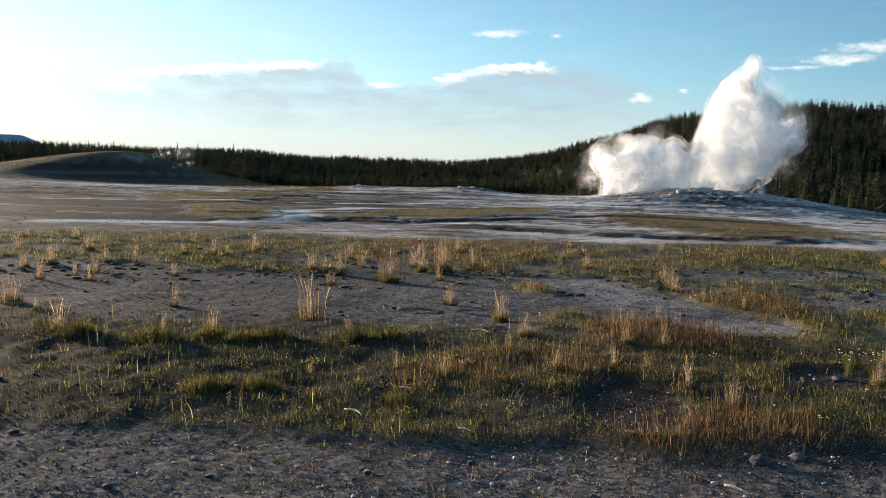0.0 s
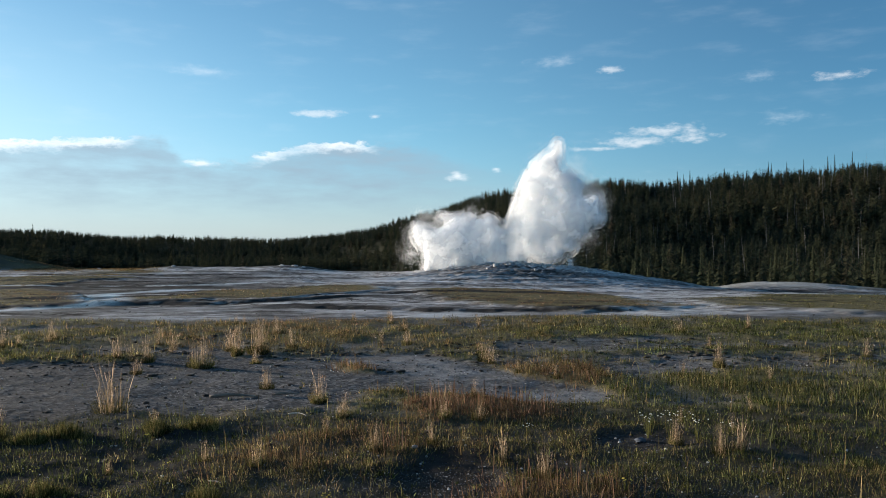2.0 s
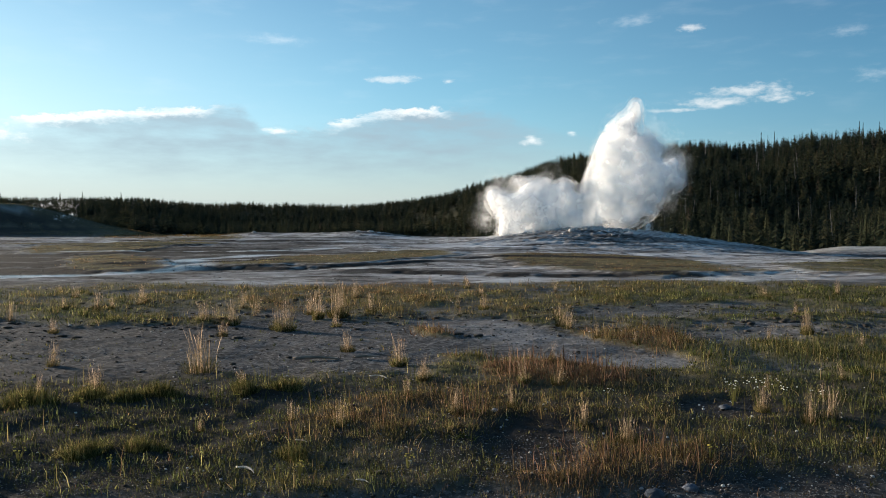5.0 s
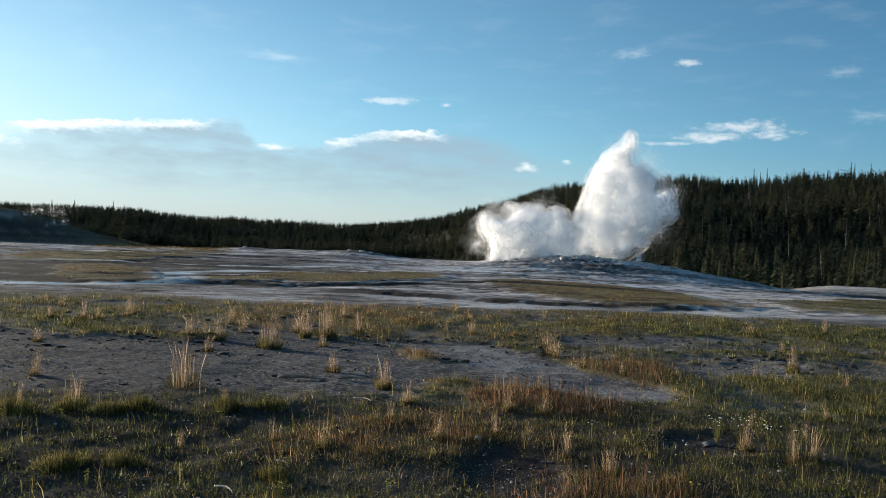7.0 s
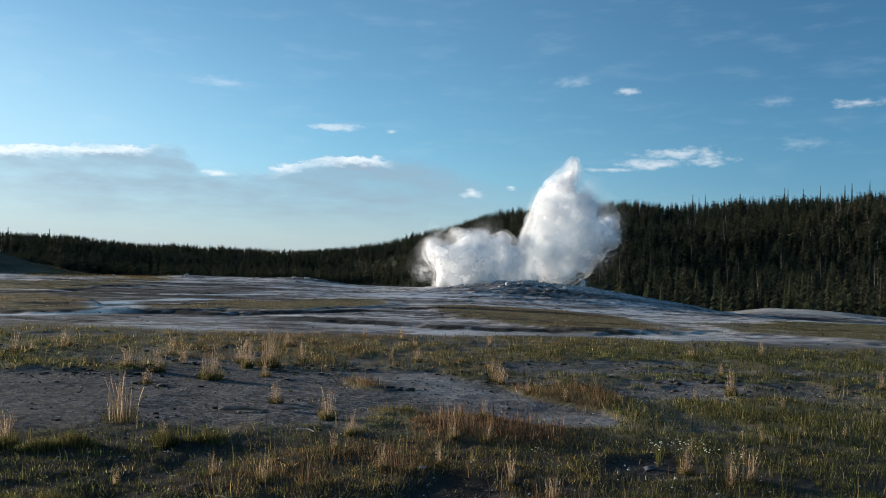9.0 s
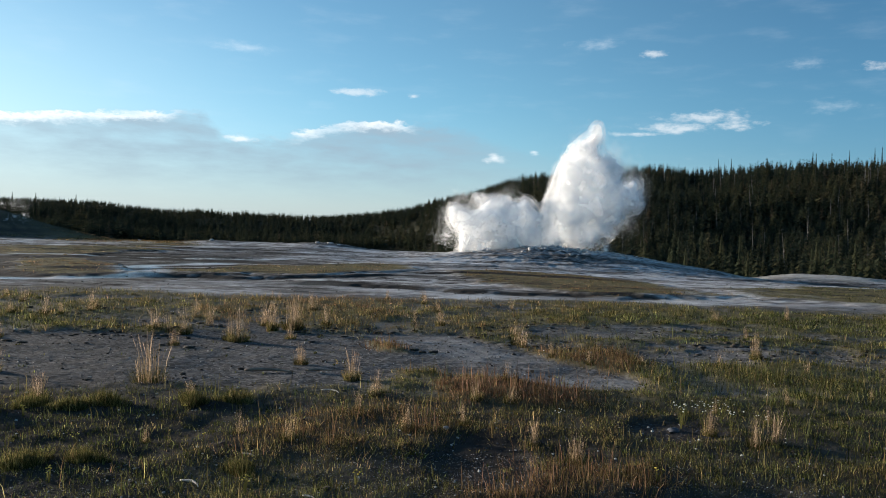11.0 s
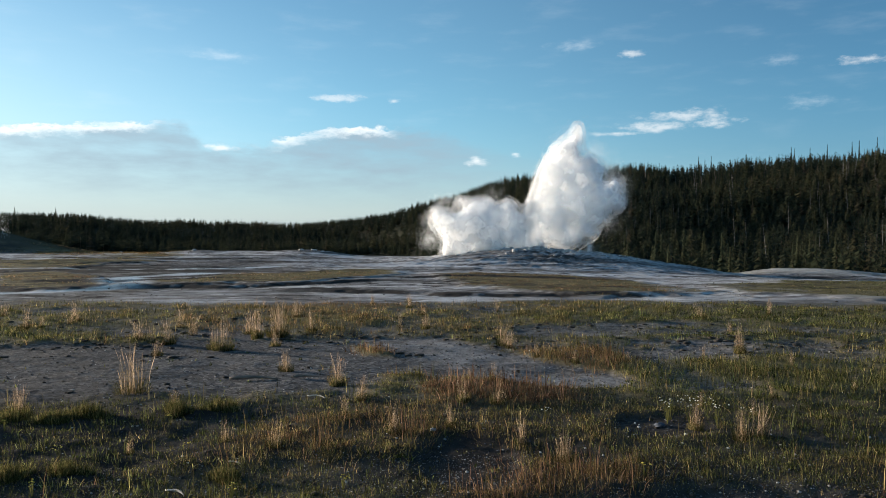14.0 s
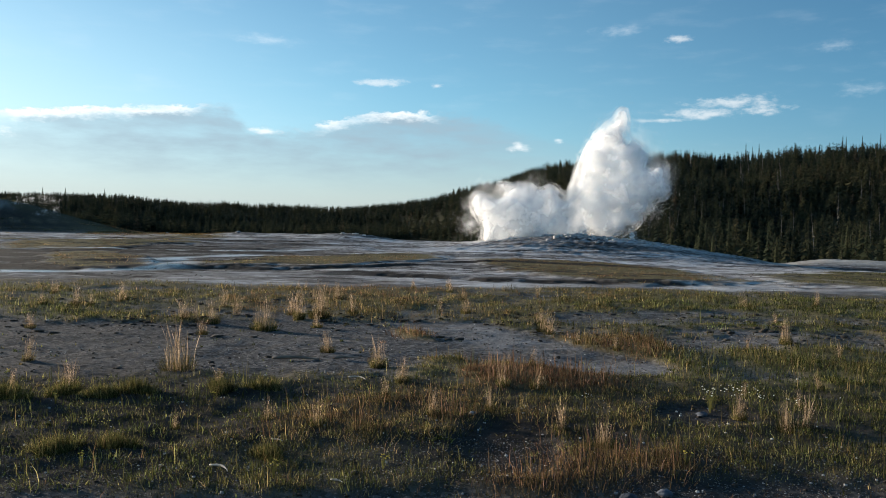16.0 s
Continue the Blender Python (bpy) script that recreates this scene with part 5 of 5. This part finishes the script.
def matted(x, y):
    return np.clip(smooth(11.0, 12.5, y) * smooth(18.5, 16.5, y) * smooth(-0.05, 0.35, fbm(x * 0.7, y * 0.7, 3, 198)), 0, 1), x * 0


strew("path_chips", "pale chips and grit on the trodden strip", "gravel", GRIT, 9000, (-12, 16), (9.3, 17.5), (0.010, 0.040), trodden, 517, 3, 5, 0.4, 0.05)
strew("dead_mats", "low dark mats of dead plants on the soil", "dead plants", CLOD, 2600, (-40, 40), (11.5, 18.5), (0.05, 0.17), matted, 527, 3, 7, 0.24, 0.03)
strew("soil_clods", "dark clods of earth and dry dung on the ground", "clods", CLOD, 6500, (-42, 42), (4.0, 23.0), (0.014, 0.06), cloddy, 521, 3, 6, 0.4, 0.1, 0.45)
strew("soil_crumbs", "small dark crumbs of soil and dead grass", "clods", CLOD, 11000, (-40, 40), (5.0, 18.0), (0.010, 0.040), open_soil, 525, 2, 5, 0.5, 0.1, 0.2)
strew("sinter_rubble", "dark broken sinter rubble along the runoff banks", "rubble", CLOD, 8000, (-42, 42), (23.5, 110.0), (0.02, 0.09), crust_edges, 531, 3, 5, 0.45, 0.15, 0.25)
strew("sinter_blocks", "knobbly pale sinter blocks on the geyser mound", "rubble", SINTER, 9000, (0, 24), (66.0, 96.0), (0.10, 0.75), mound_top, 541, 3, 6, 0.5, 0.15)


def rock(label, x, y, size, tall, seed, material):
    v, t = lump(seed, tall, 6, 10)
    me = fast_mesh("rock", v * size, t)
    ob = linked("rock", me, material)
    ob.matrix_basis = pose(x, y, float(height_at([x], [y])[0]) + size * tall * 0.22, 0, 0, seed * 37 % 360)
    return tagged(ob, label, "rock", "loose rocks")


for spec in ((1.17, 4.72, 0.11, 0.6, 1), (1.41, 4.84, 0.09, 0.55, 2), (2.35, 7.05, 0.10, 0.5, 3)):
    rock("blue-grey rounded rock lying in short grass", *spec, ROCK)
for spec in ((0.35, 6.80, 0.05, 0.6, 4), (0.85, 4.36, 0.045, 0.5, 5), (-0.35, 4.6, 0.03, 0.6, 6), (-2.0, 4.2, 0.03, 0.7, 7), (-6.1, 13.0, 0.06, 0.7, 8), (2.05, 12.1, 0.06, 0.6, 9)):
    rock("small white sinter stone on dark gravel", *spec, SINTER)
for spec in ((-37, 113, 0.5, 0.6, 11), (-26.8, 111, 0.65, 0.6, 12), (-12.4, 109, 0.7, 0.4, 13), (-9.6, 109, 0.6, 0.4, 14), (-10.8, 109.5, 0.9, 0.3, 18), (-17.5, 112, 0.5, 0.5, 15), (19.8, 78, 0.5, 0.6, 16), (10.5, 76.5, 0.5, 0.5, 17)):
    rock("white sinter boulder on the pale flat", *spec, SINTER)


def stick(label, x, y, length, thick, turn, bow, material, seed):
    """A bent, tapered piece of wood lying on the ground."""
    g = np.random.default_rng(seed)
    bm = bmesh.new()
    rings, n, sides = [], 9, 7
    for i in range(n):
        f = i / (n - 1)
        rad = thick * (0.55 + 0.6 * math.sin(math.pi * min(f * 1.1 + 0.12, 1))) * (0.9 + 0.2 * g.random())
        cx, cy, cz = (f - 0.5) * length, bow * length * (math.sin(math.pi * f) - 0.6) + g.normal() * 0.01 * length, thick * 0.7 + 0.03 * length * math.sin(math.pi * f)
        rings.append([bm.verts.new((cx, cy + rad * math.cos(math.tau * k / sides), cz + rad * math.sin(math.tau * k / sides))) for k in range(sides)])
    for a, b in zip(rings[:-1], rings[1:]):
        for k in range(sides):
            bm.faces.new((a[k], a[(k + 1) % sides], b[(k + 1) % sides], b[k]))
    bm.faces.new(rings[0][::-1]), bm.faces.new(rings[-1])
    ob = part("stick", bm, material, None, "", True)
    ob.matrix_basis = pose(x, y, float(height_at([x], [y])[0]) + 0.012, 0, 0, turn)
    return tagged(ob, label, "stick", "sticks on the ground")


stick("curved bleached white stick lying on gravel", -1.33, 5.24, 0.20, 0.0075, -42, 0.14, BLEACHED, 1)
stick("forked pale dry twig in russet grass", -0.75, 8.42, 0.24, 0.007, -38, 0.18, BLEACHED, 2)
stick("pale weathered stick on bare gravel", -0.12, 4.37, 0.15, 0.0055, -14, 0.06, BLEACHED, 3)
stick("pale split wood chip on gravel", 0.93, 4.26, 0.11, 0.0075, -40, 0.04, BLEACHED, 4)
stick("pale thin twig among green weeds", -1.10, 5.90, 0.11, 0.006, -30, 0.06, BLEACHED, 5)
stick("dark rotting branch on the bare soil", -1.62, 9.67, 0.55, 0.018, -4, 0.04, DRIFT, 6)
stick("dark weathered branch on the bare soil", -6.35, 8.9, 0.40, 0.014, -6, 0.05, DRIFT, 7)
stick("dark weathered branch on the bare soil", -1.02, 9.70, 0.30, 0.014, 3, 0.05, DRIFT, 8)
stick("pale thin twig among green weeds", -0.55, 4.95, 0.10, 0.005, -35, 0.1, BLEACHED, 9)


# weeds with small flower heads
def flower_weed(x, y, h, seed, heads, petal, label):
    g = np.random.default_rng(seed)
    ob = new("flowering_weed")
    for i in range(heads):
        a, tilt = g.uniform(0, 6.28), g.uniform(0.05, 0.5)
        top = np.array([math.cos(a) * tilt * h, math.sin(a) * tilt * h, h * g.uniform(0.7, 1.0)])
        s, knee = 0.0025, top * (0.5, 0.5, 0.6)
        v = [(-s, 0, -0.02), (s, 0, -0.02), tuple(knee + (s, 0, 0)), tuple(knee - (s, 0, 0)), tuple(top)]
        one = linked("stem", fast_mesh("stem", v, [(0, 1, 2), (0, 2, 3), (3, 2, 4)], {"tone": np.full(5, 0.25)}), BLADES, ob)
        b, m = lump(seed + i, 0.6, 3, 5)
        linked("flower_head", fast_mesh("flower_head", b * g.uniform(0.010, 0.019) + top, m), petal, one)
    ob.matrix_basis = pose(x, y, float(height_at([x], [y])[0]), 0, 0, seed * 50)
    return tagged(ob, label, "weed", "flowering weeds")


for i, (x, y, h) in enumerate(((2.52, 7.28, 0.20), (2.64, 7.1, 0.24), (2.80, 6.9, 0.22), (2.98, 6.75, 0.22), (1.36, 7.2, 0.13), (2.45, 7.15, 0.22), (2.72, 7.22, 0.24), (2.9, 7.4, 0.22))):
    flower_weed(x, y, h, 600 + i, 7, PETAL, "pale seed-headed weed growing among grass")
for i, (x, y, h) in enumerate(((-2.4, 6.1, 0.10), (-2.9, 5.4, 0.09), (-2.2, 5.2, 0.10), (-1.5, 6.2, 0.09), (-0.95, 5.0, 0.12), (-3.2, 7.0, 0.10), (-3.6, 6.8, 0.09), (-1.9, 7.2, 0.10), (1.7, 5.4, 0.10), (-0.3, 5.3, 0.1))):
    flower_weed(x, y, h, 640 + i, 6, YELLOW, "low yellow-flowered weed on gravel")
